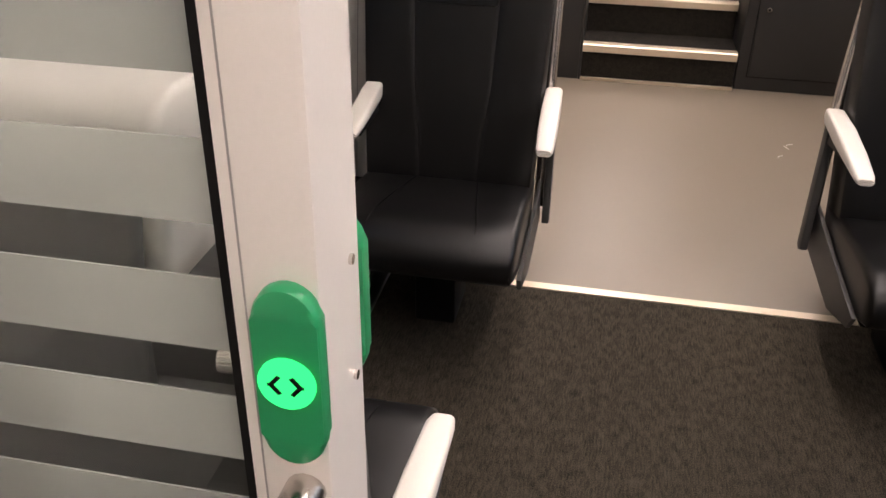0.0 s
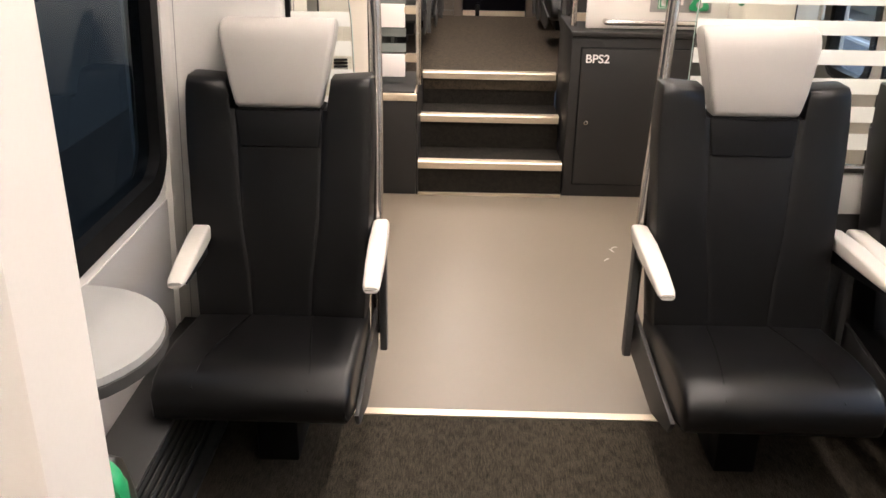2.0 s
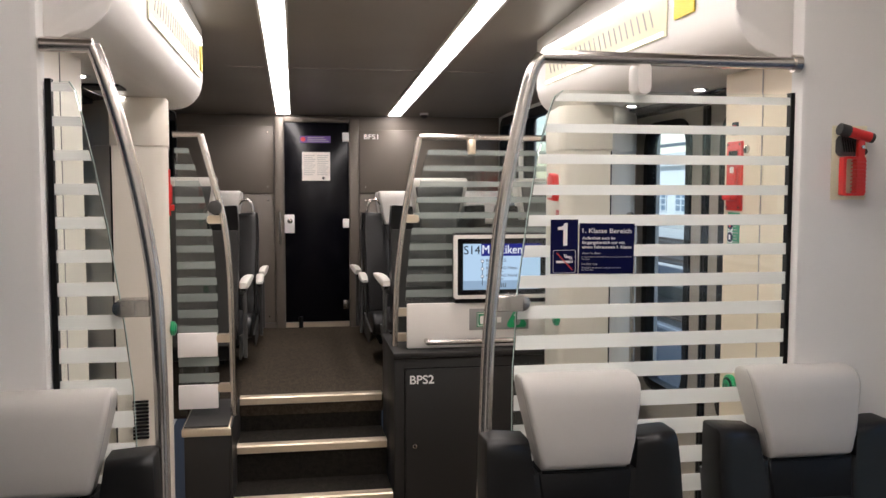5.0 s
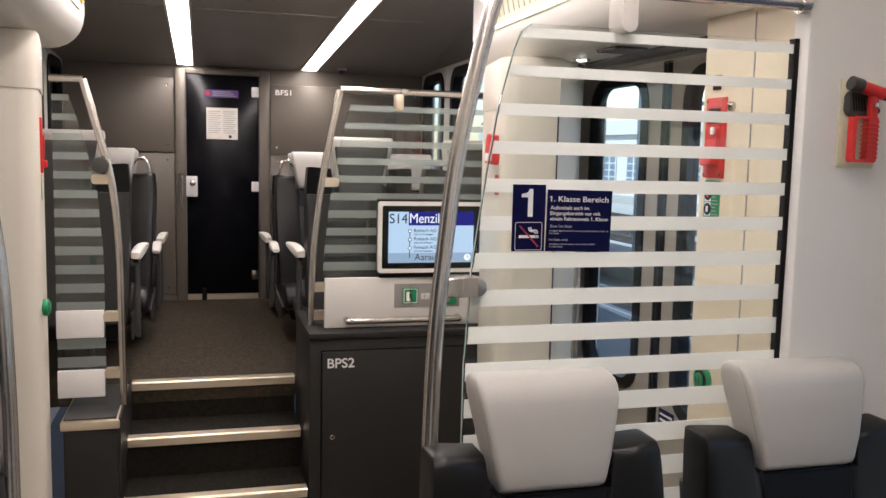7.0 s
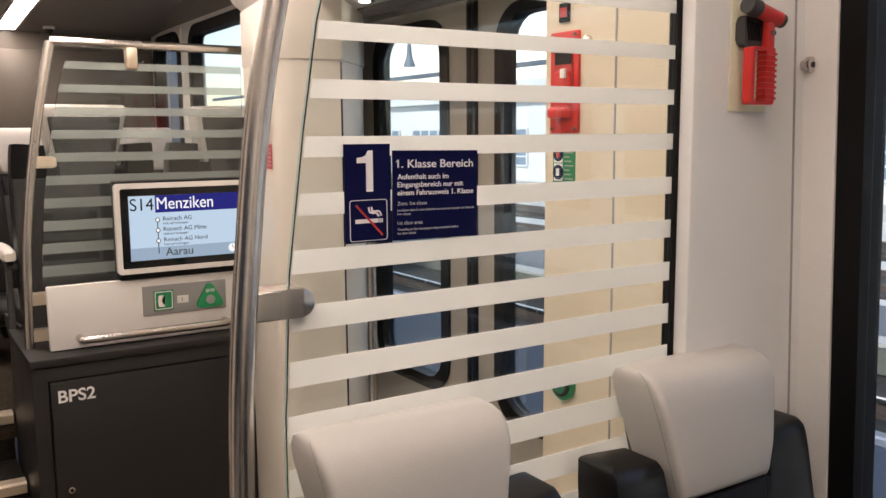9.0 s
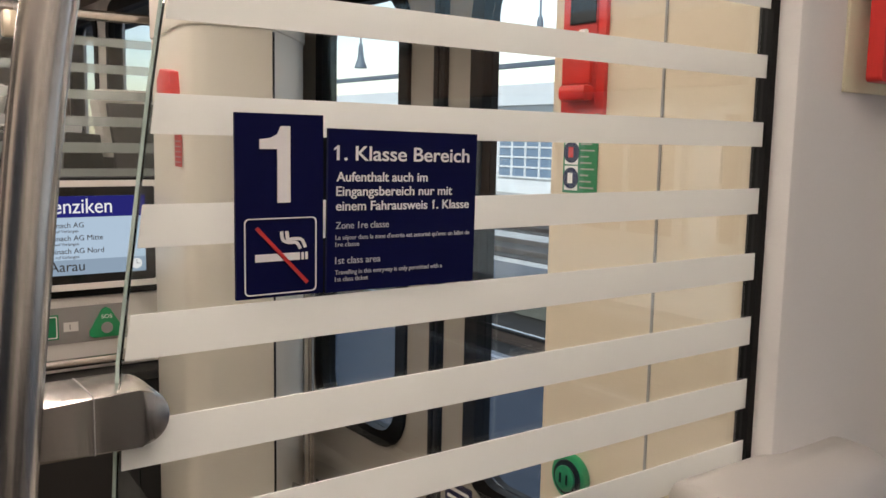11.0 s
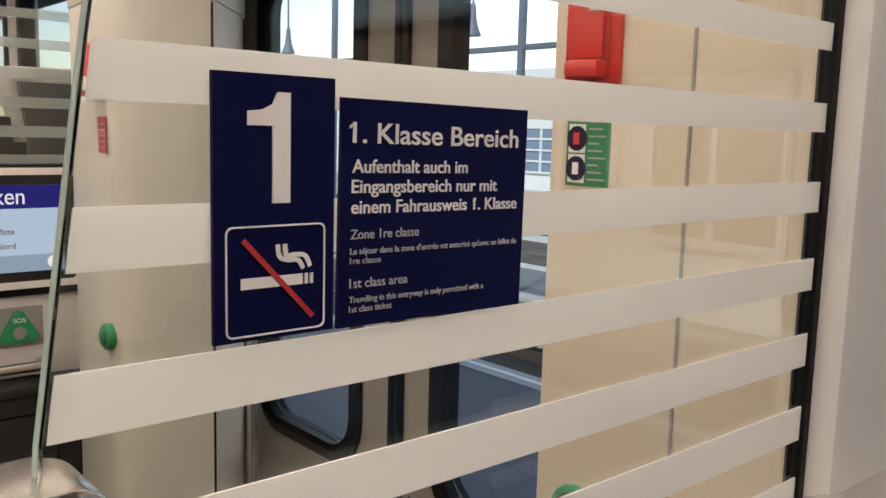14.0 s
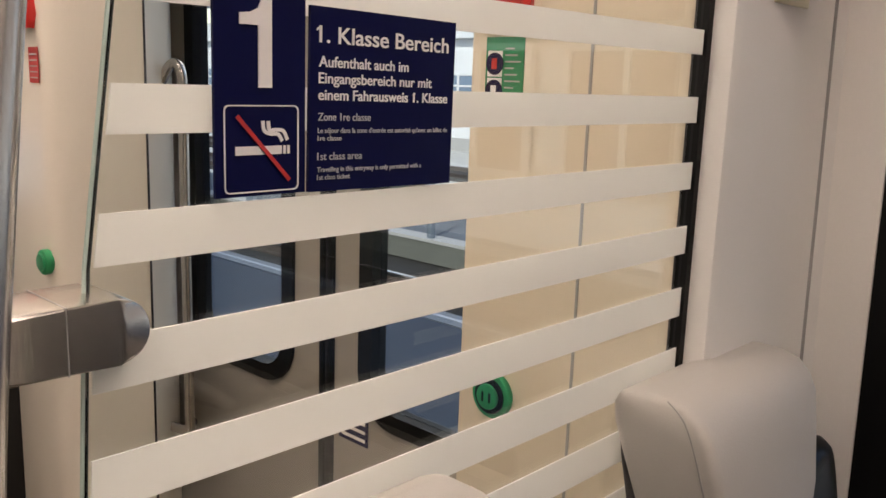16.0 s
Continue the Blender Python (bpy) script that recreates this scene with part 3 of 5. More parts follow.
def partition(side):
    f = (lambda x: x) if side == "right" else (lambda x: x)
    g = thing("glass_partition", ((0.9 if side == "right" else -0.57), -1.96, 0.5), "clear glass partition with frosted white stripes and a curved steel pole", "glass partition", "glass partitions")
    if side == "right":
        tab, xr = EDGE_R, 1.276
        pole = [(0.556, 2.037), (0.528, 1.992), (0.489, 1.829), (0.454, 1.651), (0.432, 1.455), (0.419, 1.304), (0.413, 1.151), (0.404, 0.95), (0.388, 0.70), (0.379, 0.45), (0.376, 0.27)]
        bar_end = 1.284
    else:
        tab, xr = [(0.80, -0.472), (1.0, -0.474), (1.20, -0.480), (1.363, -0.498), (1.602, -0.532), (1.749, -0.559), (1.88, -0.586), (1.93, -0.598), (1.952, -0.612)], -0.650
        pole = [(-0.546, 2.033), (-0.527, 1.978), (-0.493, 1.864), (-0.459, 1.72), (-0.432, 1.574), (-0.415, 1.427), (-0.409, 1.248), (-0.407, 1.098), (-0.404, 0.9), (-0.405, 0.7), (-0.408, 0.45), (-0.409, 0.27)]
        bar_end = -0.664
    lo, hi = tab[0][0], tab[-1][0]
    left = [(x, z) for z, x in tab]
    pane = part("pane", prism([(xr, lo)] + left + [(xr, hi)], "y", -1.964, -1.956), M_GLASS, g, "clear glass pane", smooth=0)
    pane.visible_shadow = False
    part("pane_edge", tube([(x - (0.002 if side == "right" else -0.002), -1.96, z) for x, z in left], 0.0014, 6), M_EDGE, g, "greenish polished glass edge")
    xe = xr + (0.006 if side == "right" else -0.006)
    part("gasket", box(xe - 0.007, xe + 0.007, -1.972, -1.948, lo, hi + 0.005), M_BLACK, g, "black rubber gasket")
    film_stripes(g, lambda z: tuple(sorted((interp(tab, z) + (0.001 if side == "right" else -0.001), xr))), -1.9665, 1.9375, 20, 0.0815, 0.021, 0.0021, M_FROST, lo)
    part("lower_panel", box(min(xr, tab[0][1]), max(xr, tab[0][1]), -1.98, -1.94, 0.655, 0.785, 0.006), M_PANEL, g, "grey-white panel below the glass")
    part("lower_profile", box(min(xr, tab[0][1]), max(xr, tab[0][1]), -1.985, -1.935, 0.787, 0.803, 0.003), M_STEEL, g)
    part("base", box(min(xr, tab[0][1]), max(xr, tab[0][1]), -1.97, -1.95, 0.0, 0.654), M_SHELL, g)
    y = -1.995
    part("pole", tube(smooth_path([(x, y - 0.0 - max(0, (1.1 - z)) * 0.10, z) for x, z in pole], 5), 0.0175, 18), M_STEEL, g, "curved brushed steel pole")
    bx = pole[0][0]
    part("top_bar", tube([(bx, y, pole[0][1]), (bar_end, y, pole[0][1])], 0.0175, 18), M_STEEL, g, "horizontal brushed steel bar")
    s = 1 if side == "right" else -1
    zc = 1.394 if side == "right" else 1.402
    xp = interp([(z, x) for x, z in pole[::-1]], zc)
    arm = [(xp + s * 0.012, zc - 0.021)] + [(xp + s * (0.085 + 0.021 * math.cos(radians(a))), zc + 0.021 * math.sin(radians(a))) for a in range(-90, 91, 15)] + [(xp + s * 0.012, zc + 0.021)]
    part("clamp", prism(arm, "y", -1.99, -1.932, 0.003), M_STEEL, g, "steel glass clamp")
    part("clamp_joint", box(xp + s * 0.052, xp + s * 0.0527, -1.9903, -1.9317, zc - 0.0213, zc + 0.0213), M_GREYPL, g)
    if side == "right":
        part("hanger", prism(rrect(0.815, 0.852, 1.945, 2.03, 0.016), "y", -2.006, -1.94, 0.003), M_PAD, g, "white glass hanger")
    return g


partition("right")
partition("left")
setting("trim_bar_socket", cyl((1.272, -1.995, 2.037), "x", 0.024, 0.02), M_STEEL)


# ---- seats ----
def seat_at_origin():
    """Origin on the floor under the back's top edge, the sitter looks along -y."""
    s = thing("train_seat", (0, 0, 0), "black leather train seat with pale grey headrest and white armrests", "seat", "train seats")

    def sec(z, yf, yb, w, r=0.03, dish=0.0):
        pts = []
        n = 5
        for cx, cy, a0 in ((w - r, yb - r, 0), (-w + r, yb - r, 90), (-w + r, yf + r, 180), (w - r, yf + r, 270)):
            for i in range(n + 1):
                a = radians(a0 + 90 * i / n)
                pts.append((cx + r * math.cos(a), cy + r * math.sin(a), z))
        return pts
    # backrest: narrower waist, wings at the top
    zt = (0.33, 0.40, 0.52, 0.66, 0.78, 0.88, 0.96, 1.02, 1.08)
    front = (-0.245, -0.24, -0.215, -0.185, -0.16, -0.137, -0.1225, -0.113, -0.100)
    rear = (-0.12, -0.11, -0.09, -0.065, -0.045, -0.03, -0.026, -0.018, -0.013)
    half = (0.238, 0.244, 0.250, 0.255, 0.259, 0.264, 0.264, 0.261, 0.256)
    bm = bmesh.new()
    faces_of = []
    for layer in (0, 1):
        grid = []
        for j in range(31):
            v = 1 - (1 - j / 30) ** 1.5
            line = []
            for k in range(-12, 13):
                q, sg = abs(k), (1 if k > 0 else -1)
                zz = 0.33 + (1.0 - 0.33) * v
                for _ in range(2):
                    w, sm = float(np.interp(zz, zt, half)), float(np.interp(zz, (0.40, 0.52, 0.66, 0.86, 1.0), (0.085, 0.092, 0.110, 0.118, 0.122)))
                    x = (0, sm * 0.5, sm - 0.012, sm - 0.004, sm, sm + 0.004, sm + 0.012 if sm < 0.115 else sm + 0.008, 0.127 + 0.008 * v, 0.135 + 0.010 * v, w - 0.034, w - 0.015, w - 0.004, w)[q]
                    top = (0.975, 0.975, 0.975, 0.975, 0.975, 0.975, 0.975, 0.975, 1.056, 1.062, 1.063, 1.062, 1.059)[q]
                    zz = 0.33 + (top - 0.33) * v
                yf = float(np.interp(zz, zt, front)) + (0, 0, 0, 0.0003, 0.0022, 0.0003, -0.001, -0.002, -0.003, -0.005, -0.005, -0.002, 0.008)[q]
                yf += 0.016 * max(0.0, (v - 0.975) / 0.025) ** 2 if q > 7 else 0.0
                line.append(bm.verts.new((x * sg, yf if layer == 0 else float(np.interp(zz, zt, rear)), zz)))
            grid.append(line)
        faces_of.append(grid)
        for j in range(30):
            for k in range(24):
                bm.faces.new((grid[j][k], grid[j][k + 1], grid[j + 1][k + 1], grid[j + 1][k]))
    fg, rg = faces_of
    for k in range(24):
        for j in (0, 30):
            bm.faces.new((fg[j][k], fg[j][k + 1], rg[j][k + 1], rg[j][k]))
    for j in range(30):
        for k in (0, 24):
            bm.faces.new((fg[j][k], fg[j + 1][k], rg[j + 1][k], rg[j][k]))
    part("backrest", bm, M_LEATHER, s, "black leather backrest with stitched seams", 40)
    part("top_band", loft([sec(z, yf, -0.03, w, 0.008) for z, yf, w in ((0.872, -0.139, 0.112), (0.876, -0.1435, 0.114), (0.92, -0.1335, 0.119), (0.972, -0.1235, 0.124), (0.979, -0.116, 0.122))]), M_BLACK, s, "smooth black band below the headrest")
    # headrest, wider at the top, wrapped over the back
    hr = []
    for z, yf, yb, w in ((0.979, -0.118, -0.04, 0.115), (0.99, -0.134, -0.034, 0.118), (1.0, -0.137, -0.03, 0.120), (1.05, -0.134, -0.012, 0.132), (1.13, -0.120, 0.008, 0.148), (1.165, -0.113, 0.016, 0.1545), (1.188, -0.101, 0.017, 0.157), (1.202, -0.086, 0.010, 0.1565), (1.209, -0.068, -0.004, 0.154), (1.2115, -0.052, -0.016, 0.149)):
        hr.append(sec(z, yf, yb, w, min(0.013, (yb - yf) / 2 - 0.003)))
    h = part("headrest", loft(hr), M_HEAD, s, "pale grey leather headrest")
    part("headrest_piping", tube([(x, y, z) for x, y, z in [(-0.116, -0.121, 0.977), (0, -0.125, 0.976), (0.116, -0.121, 0.977)]], 0.004, 8), M_BLACK, s)
    for sx in (-1, 1):
        part("headrest_seam", tube(smooth_path([(sx * 0.1195, -0.116, 1.0), (sx * 0.1315, -0.112, 1.05), (sx * 0.1475, -0.098, 1.13), (sx * 0.1565, -0.080, 1.188), (sx * 0.1535, -0.055, 1.208)]), 0.0014, 6), M_GREYPL, h)
    # cushion
    cu = []
    for y, z0, z1, w in ((-0.13, 0.28, 0.385, 0.245), (-0.25, 0.275, 0.395, 0.25), (-0.45, 0.28, 0.425, 0.252), (-0.57, 0.285, 0.43, 0.252), (-0.63, 0.300, 0.42, 0.250), (-0.665, 0.315, 0.392, 0.245), (-0.675, 0.332, 0.362, 0.238)):
        r = 0.022 if y > -0.66 else 0.012
        cu.append([(x, y, z) for x, z in rrect(-w, w, z0, z1, r, 4)])
    part("cushion", loft(cu), M_LEATHER, s, "black leather seat cushion")
    for sx in (-1, 1):
        part("cushion_seam", tube(smooth_path([(sx * 0.09, -0.24, 0.3955), (sx * 0.12, -0.45, 0.4255), (sx * 0.14, -0.58, 0.430), (sx * 0.145, -0.655, 0.40)]), 0.0022, 6), M_BLACK, s)
        # grey side plate under the armrest
        part("side_plate", prism([(-0.06, 0.36), (-0.10, 0.22), (-0.42, 0.21), (-0.60, 0.27), (-0.63, 0.315), (-0.30, 0.335)], "x", sx * 0.254, sx * 0.266, 0.003), M_SHELL, s, "dark grey side plate")
        pad = []
        for y, w, z0, z1 in ((-0.085, 0.020, 0.612, 0.642), (-0.115, 0.024, 0.606, 0.650), (-0.26, 0.026, 0.61, 0.656), (-0.42, 0.025, 0.618, 0.652), (-0.535, 0.022, 0.622, 0.645), (-0.555, 0.018, 0.624, 0.640)):
            pad.append([(sx * (0.281 - (y + 0.1) * 0.03 * 1) + x, y, z) for x, z in rrect(-w, w, z0, z1, 0.009, 3)])
        ar = part("armrest", loft(pad), M_PAD, s, "white plastic armrest")
        part("armrest_arm", prism([(-0.09, 0.60), (-0.13, 0.56), (-0.30, 0.585), (-0.52, 0.618), (-0.52, 0.628), (-0.09, 0.63)], "x", sx * 0.270, sx * 0.292, 0.003), M_BLACK, s, "black armrest carrier")
        part("armrest_strut", prism([(-0.10, 0.60), (-0.145, 0.60), (-0.15, 0.235), (-0.125, 0.225), (-0.105, 0.235)], "x", sx * 0.276, sx * 0.297, 0.003), M_SHELL, s, "dark armrest strut")
        part("armrest_pivot", cyl((sx * 0.272, -0.12, 0.59), "x", 0.024, 0.036, 18, 0.003), M_SHELL, s)
    part("back_shell", loft([sec(z, yb - 0.02, yb + 0.018, w, 0.012) for z, yb, w in ((0.30, -0.11, 0.235), (0.52, -0.085, 0.25), (0.78, -0.04, 0.258), (0.93, -0.018, 0.262))]), M_SHELL, s, "dark grey back shell")
    part("head_shell", loft([sec(z, yb - 0.022, yb, w, 0.009) for z, yb, w in ((0.92, 0.004, 0.100), (1.02, 0.012, 0.108), (1.12, 0.022, 0.126), (1.158, 0.025, 0.132), (1.164, 0.021, 0.130))]), M_SHELL, s, "dark grey shell behind the headrest")
    part("under_frame", box(-0.20, 0.20, -0.50, -0.14, 0.21, 0.285, 0.01), M_BLACK, s)
    part("pedestal", box(-0.06, 0.06, -0.40, -0.20, 0.0, 0.21, 0.008), M_BLACK, s, "black seat pedestal")
    return s


seat = seat_at_origin()
seat.matrix_basis = pose(-0.670, -1.985, 0)
for x in (0.650, 1.280):
    copy_thing(seat, pose(x, -1.985, 0))
for x in (0.68, 1.272):
    copy_thing(seat, pose(x, -4.006, 0, 0, 0, 180))
back_seat = copy_thing(seat, pose(-0.735, -3.895, 0, 0, 0, 180))
for o in back_seat.children:
    if o.name.startswith("armrest"):
        o.location += Vector((-0.010, 0.16, -0.028))
    if o.name.startswith("headrest"):
        o.location.z += 0.015
for x in (0.70, 1.29, -0.64):
    copy_thing(seat, pose(x, 0.50, UP - 0.014, 0, 0, 180))
for x, sx in ((0.655, -1), (1.25, -1), (-0.60, 1)):
    up = copy_thing(seat, pose(x, 1.92, UP - 0.09))
    loop = obj("grab_loop", tube(smooth_path([(sx * 0.235, -0.03, 1.03), (sx * 0.232, -0.03, 1.10), (sx * 0.21, -0.03, 1.145), (sx * 0.17, -0.03, 1.15), (sx * 0.14, -0.03, 1.12)]), 0.011, 10), M_STEEL)
    loop.parent = up
    loop["label"] = "steel grab loop"
    copy_thing(seat, pose(x, 2.06, UP - 0.10, 0, 0, 180))

# ---- window table, heater cover ----
table = thing("window_table", (-1.0, -2.93, 0.7), "pale half-round wall table with dark rim", "table")
half = [(LX - 0.03, -2.69)] + [(LX + 0.235 * math.cos(radians(a)), -2.93 + 0.24 * math.sin(radians(a))) for a in range(90, -91, -10)] + [(LX - 0.03, -3.17)]
part("top", prism(half, "z", 0.685, 0.702, 0.003), M_TABLE, table, "pale grey laminate top")
rim = [(LX - 0.03, -2.685)] + [(LX + 0.24 * math.cos(radians(a)), -2.93 + 0.245 * math.sin(radians(a))) for a in range(90, -91, -10)] + [(LX - 0.03, -3.175)]
part("rim", prism(rim, "z", 0.66, 0.6845, 0.004), M_SHELL, table, "dark grey rim")
part("bracket", prism([(LX, 0.659), (LX + 0.12, 0.659), (LX + 0.03, 0.46), (LX, 0.44)], "y", -2.96, -2.90, 0.004), M_PAD, table, "white support bracket")
heater = thing("heater_cover", (-0.95, -3, 0), "black ribbed heater cover along the wall", "heater")
part("body", box(LX - 0.02, LX + 0.10, -3.9, -2.06, 0.0, 0.28, 0.006), M_BLACK, heater)
for k in range(6):
    part("rib", box(LX + 0.101, LX + 0.106, -3.88, -2.08, 0.05 + k * 0.036, 0.066 + k * 0.036), M_SHELL, heater)
part("ledge", box(LX - 0.02, LX + 0.125, -3.9, -2.06, 0.284, 0.296, 0.003), M_SHELL, heater)
part("foot_rail", box(LX + 0.10, LX + 0.135, -3.9, -2.06, 0.0, 0.02, 0.003), M_SHELL, heater)

# ---- end partition with sliding door ----
GY = -4.03
endp = thing("end_partition", (-0.7, GY, 0), "white framed glass end partition with frosted stripes", "glass partition")
pane = part("pane", box(LX, -0.472, GY - 0.004, GY + 0.004, 0.12, 2.3), M_GLASS, endp, "clear glass pane", smooth=0)
pane.visible_shadow = False
part("gasket", box(-0.474, -0.4665, GY - 0.014, GY + 0.014, 0.1, 2.3), M_BLACK, endp)
part("post", box(-0.466, -0.405, GY - 0.022, GY + 0.065, 0.0, 2.5, 0.006), M_WHITE, endp, "white lacquered door post")
part("post_groove", box(-0.4555, -0.4542, GY - 0.0226, GY - 0.0215, 0.05, 2.4), M_GREYPL, endp)
part("lower_rail", box(LX, -0.49, GY - 0.02, GY + 0.03, 0.0, 0.12, 0.004), M_WHITE, endp)
part("header", box(LX, RX, GY - 0.03, GY + 0.05, 2.2, 2.62, 0.004), M_WHITE, endp)
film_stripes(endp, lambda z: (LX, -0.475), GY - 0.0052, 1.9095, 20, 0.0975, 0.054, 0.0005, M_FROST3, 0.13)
for z in (1.157, 1.059):
    part("screw", cyl((-0.4045, -3.99, z), "x", 0.004, 0.004, 10), M_STEEL, endp)
for yy, ny in ((GY - 0.028, -1), (GY + 0.072, 1)):
    zc0, zc1 = 1.035, 1.175
    pts = [(-0.4255 + 0.0220 * math.cos(radians(a)), (zc1 - 0.0245) + 0.0245 * math.sin(radians(a))) for a in range(0, 181, 15)] + [(-0.4255 + 0.0220 * math.cos(radians(a)), (zc0 + 0.0245) + 0.0245 * math.sin(radians(a))) for a in range(180, 361, 15)]
    bt = part("push_plate", prism(pts, "y", yy - 0.008, yy + 0.008, 0.004), M_GREEN, endp, "green oval door button plate")
    part("lit_button", cyl((-0.4255, yy + ny * 0.009, 1.106), "y", 0.0195, 0.005, 28, 0.001), M_GREENLED, bt, "glowing green round button")
    for sx in (-1, 1):
        for sz in (-1, 1):
            xa, xb = -0.4255 + sx * 0.0125, -0.4255 + sx * 0.0055
            part("arrow", prism([(xa, 1.106 - sz * 0.0008), (xb, 1.106 + sz * 0.0075), (xb - sx * 0.0026, 1.106 + sz * 0.0062), (xa - sx * 0.0038, 1.106 - sz * 0.0008)], "y", yy + ny * 0.0115, yy + ny * (0.0125 + 0.0001 * sz)), M_BLACK, bt)
part("handle", tube(smooth_path([(-0.425, GY - 0.02, 1.0), (-0.425, GY - 0.06, 1.0), (-0.425, GY - 0.075, 0.98), (-0.425, GY - 0.078, 0.90), (-0.425, GY - 0.075, 0.78), (-0.425, GY - 0.06, 0.76), (-0.425, GY - 0.02, 0.76)]), 0.015), M_STEEL, endp, "steel pull handle")
part("inner_handle", tube(smooth_path([(-0.44, GY + 0.06, 1.02), (-0.47, GY + 0.10, 1.01), (-0.52, GY + 0.11, 1.005), (-0.545, GY + 0.11, 1.005)]), 0.014), M_STEEL, endp, "steel pull handle")

leaf = thing("sliding_door_leaf", (0.5, GY, 0), "white framed sliding glass door leaf with frosted stripes, standing open", "door")
LX0 = 0.17
part("edge_seal", box(LX0, LX0 + 0.02, GY + 0.012, GY + 0.052, 0.02, 2.18, 0.006), M_BLACK, leaf, "black rubber closing edge")
part("stile", box(LX0 + 0.021, LX0 + 0.115, GY + 0.010, GY + 0.054, 0.02, 2.18, 0.005), M_WHITE, leaf, "white door stile")
part("gasket", box(LX0 + 0.116, LX0 + 0.123, GY + 0.02, GY + 0.044, 0.1, 2.1), M_BLACK, leaf)
lp = part("pane", box(LX0 + 0.12, 0.86, GY + 0.028, GY + 0.036, 0.10, 2.12), M_GLASS, leaf, "clear glass pane", smooth=0)
lp.visible_shadow = False
part("far_stile", box(0.862, 0.93, GY + 0.010, GY + 0.054, 0.02, 2.18, 0.005), M_WHITE, leaf)
part("bottom_rail", box(LX0 + 0.116, 0.861, GY + 0.012, GY + 0.052, 0.02, 0.10, 0.004), M_WHITE, leaf)
part("top_rail", box(LX0 + 0.116, 0.861, GY + 0.012, GY + 0.052, 2.10, 2.18, 0.004), M_WHITE, leaf)
film_stripes(leaf, lambda z: (LX0 + 0.124, 0.86), GY + 0.0265, 1.9095, 20, 0.0975, 0.054, 0.0005, M_FROST, 0.13)
for o in seat.children:
    xs = sum(v.co.x for v in o.data.vertices) / len(o.data.vertices)
    if o.name.startswith("armrest") and xs < 0:
        o.location += Vector((0.033, 0.034, 0))
        o.rotation_euler.z = 0.12
setting("wall_end", box(0.95, RX, GY - 0.03, GY + 0.0, 0, 2.3), M_PANEL, "plain grey-white end wall")

# ---- bulkhead of the raised part ----
BY = Y1
setting("wall_bulkhead", side_wall(LX, RX, BY + 0.03, BY + 0.1, UP - 0.1, 2.7, []), M_BULK, "bronze grey bulkhead")
bulk = thing("bulkhead_panels", (0.1, BY, UP), "bronze grey bulkhead panels with a lettered service hatch", "wall panel")
for n, x0, x1, z0, z1 in (("panel", -0.99, -0.245, 1.655, 2.19), ("panel", -0.99, -0.245, 0.60, 1.645), ("panel", 0.442, 1.60, 1.655, 2.17), ("panel", 0.442, 1.60, 0.60, 1.645)):
    pn = part(n, box(x0, x1, BY - 0.005, BY + 0.029, z0, z1, 0.004), M_BULK, bulk)
    for cx in (x0 + 0.05, x1 - 0.05):
        for cz in (z0 + 0.05, z1 - 0.05):
            part("screw", cyl((cx, BY - 0.006, cz), "y", 0.007, 0.004, 10), M_STEEL, pn)
part("post", box(-0.238, -0.165, BY - 0.03, BY + 0.029, UP, 2.26, 0.006), M_BULK, bulk)
part("post", box(0.360, 0.436, BY - 0.03, BY + 0.029, UP, 2.26, 0.006), M_BULK, bulk)
part("lintel", box(-0.164, 0.359, BY - 0.02, BY + 0.029, 2.225, 2.27, 0.004), M_BULK, bulk)
part("skirting", box(-0.99, -0.239, BY - 0.01, BY + 0.02, UP, 0.595), M_BULK, bulk)
part("skirting", box(0.437, 1.60, BY - 0.01, BY + 0.02, UP, 0.595), M_BULK, bulk)
words("lettering", "BFS1", 0.055, facing_back(0.48, BY - 0.009, 2.095), M_PAPER, bulk, 0.118, 0.0006, 0.0009)
cab_door = tagged(obj("door_1", box(-0.160, 0.355, BY - 0.008, BY + 0.029, UP + 0.045, 2.222, 0.003), M_DARKGL), "closed dark glass cab door with notices", "door", kind="structure")
part("kick_plate", box(-0.160, 0.355, BY - 0.012, BY + 0.02, UP + 0.002, UP + 0.043), M_NOSE, cab_door, "metal kick plate")
part("lock_case", box(-0.166, -0.085, BY - 0.035, BY - 0.009, 1.33, 1.48, 0.006), M_PAPER, cab_door, "white lock case")
part("lock_knob", cyl((-0.12, BY - 0.045, 1.43), "y", 0.022, 0.02, 18, 0.003), M_STEEL, cab_door)
for z in (2.07, 1.37, 0.70):
    part("hinge", box(0.305, 0.358, BY - 0.022, BY - 0.009, z, z + 0.075, 0.004), M_PAPER if z > 1 else M_STEEL, cab_door, "hinge plate")
part("pull_bar", tube([(-0.20, BY - 0.055, 1.24), (-0.20, BY - 0.055, 1.50)], 0.012), M_STEEL, cab_door, "steel pull bar")
part("door_stop", cyl((-0.04, BY - 0.05, UP + 0.05), "z", 0.018, 0.09, 14, 0.004), M_BLACK, cab_door)
notice = thing("door_notice", (0.09, BY - 0.01, 1.9), "white printed notice taped to the dark cab door", "notice")
part("sheet", box(-0.02, 0.205, BY - 0.0125, BY - 0.0105, 1.755, 1.985), M_POSTER, notice)
for r in range(11):
    for c in range(2):
        w = (0.085, 0.092, 0.07)[(r * 2 + c) % 3]
        part("text_bar", box(-0.005 + c * 0.105, -0.005 + c * 0.105 + w, BY - 0.0138, BY - 0.0128, 1.955 - r * 0.0155, 1.960 - r * 0.0155), M_GREYPR, notice)
part("logo_shape", cyl((0.15, BY - 0.0135, 1.775), "y", 0.012, 0.001, 16), M_SHELL, notice)
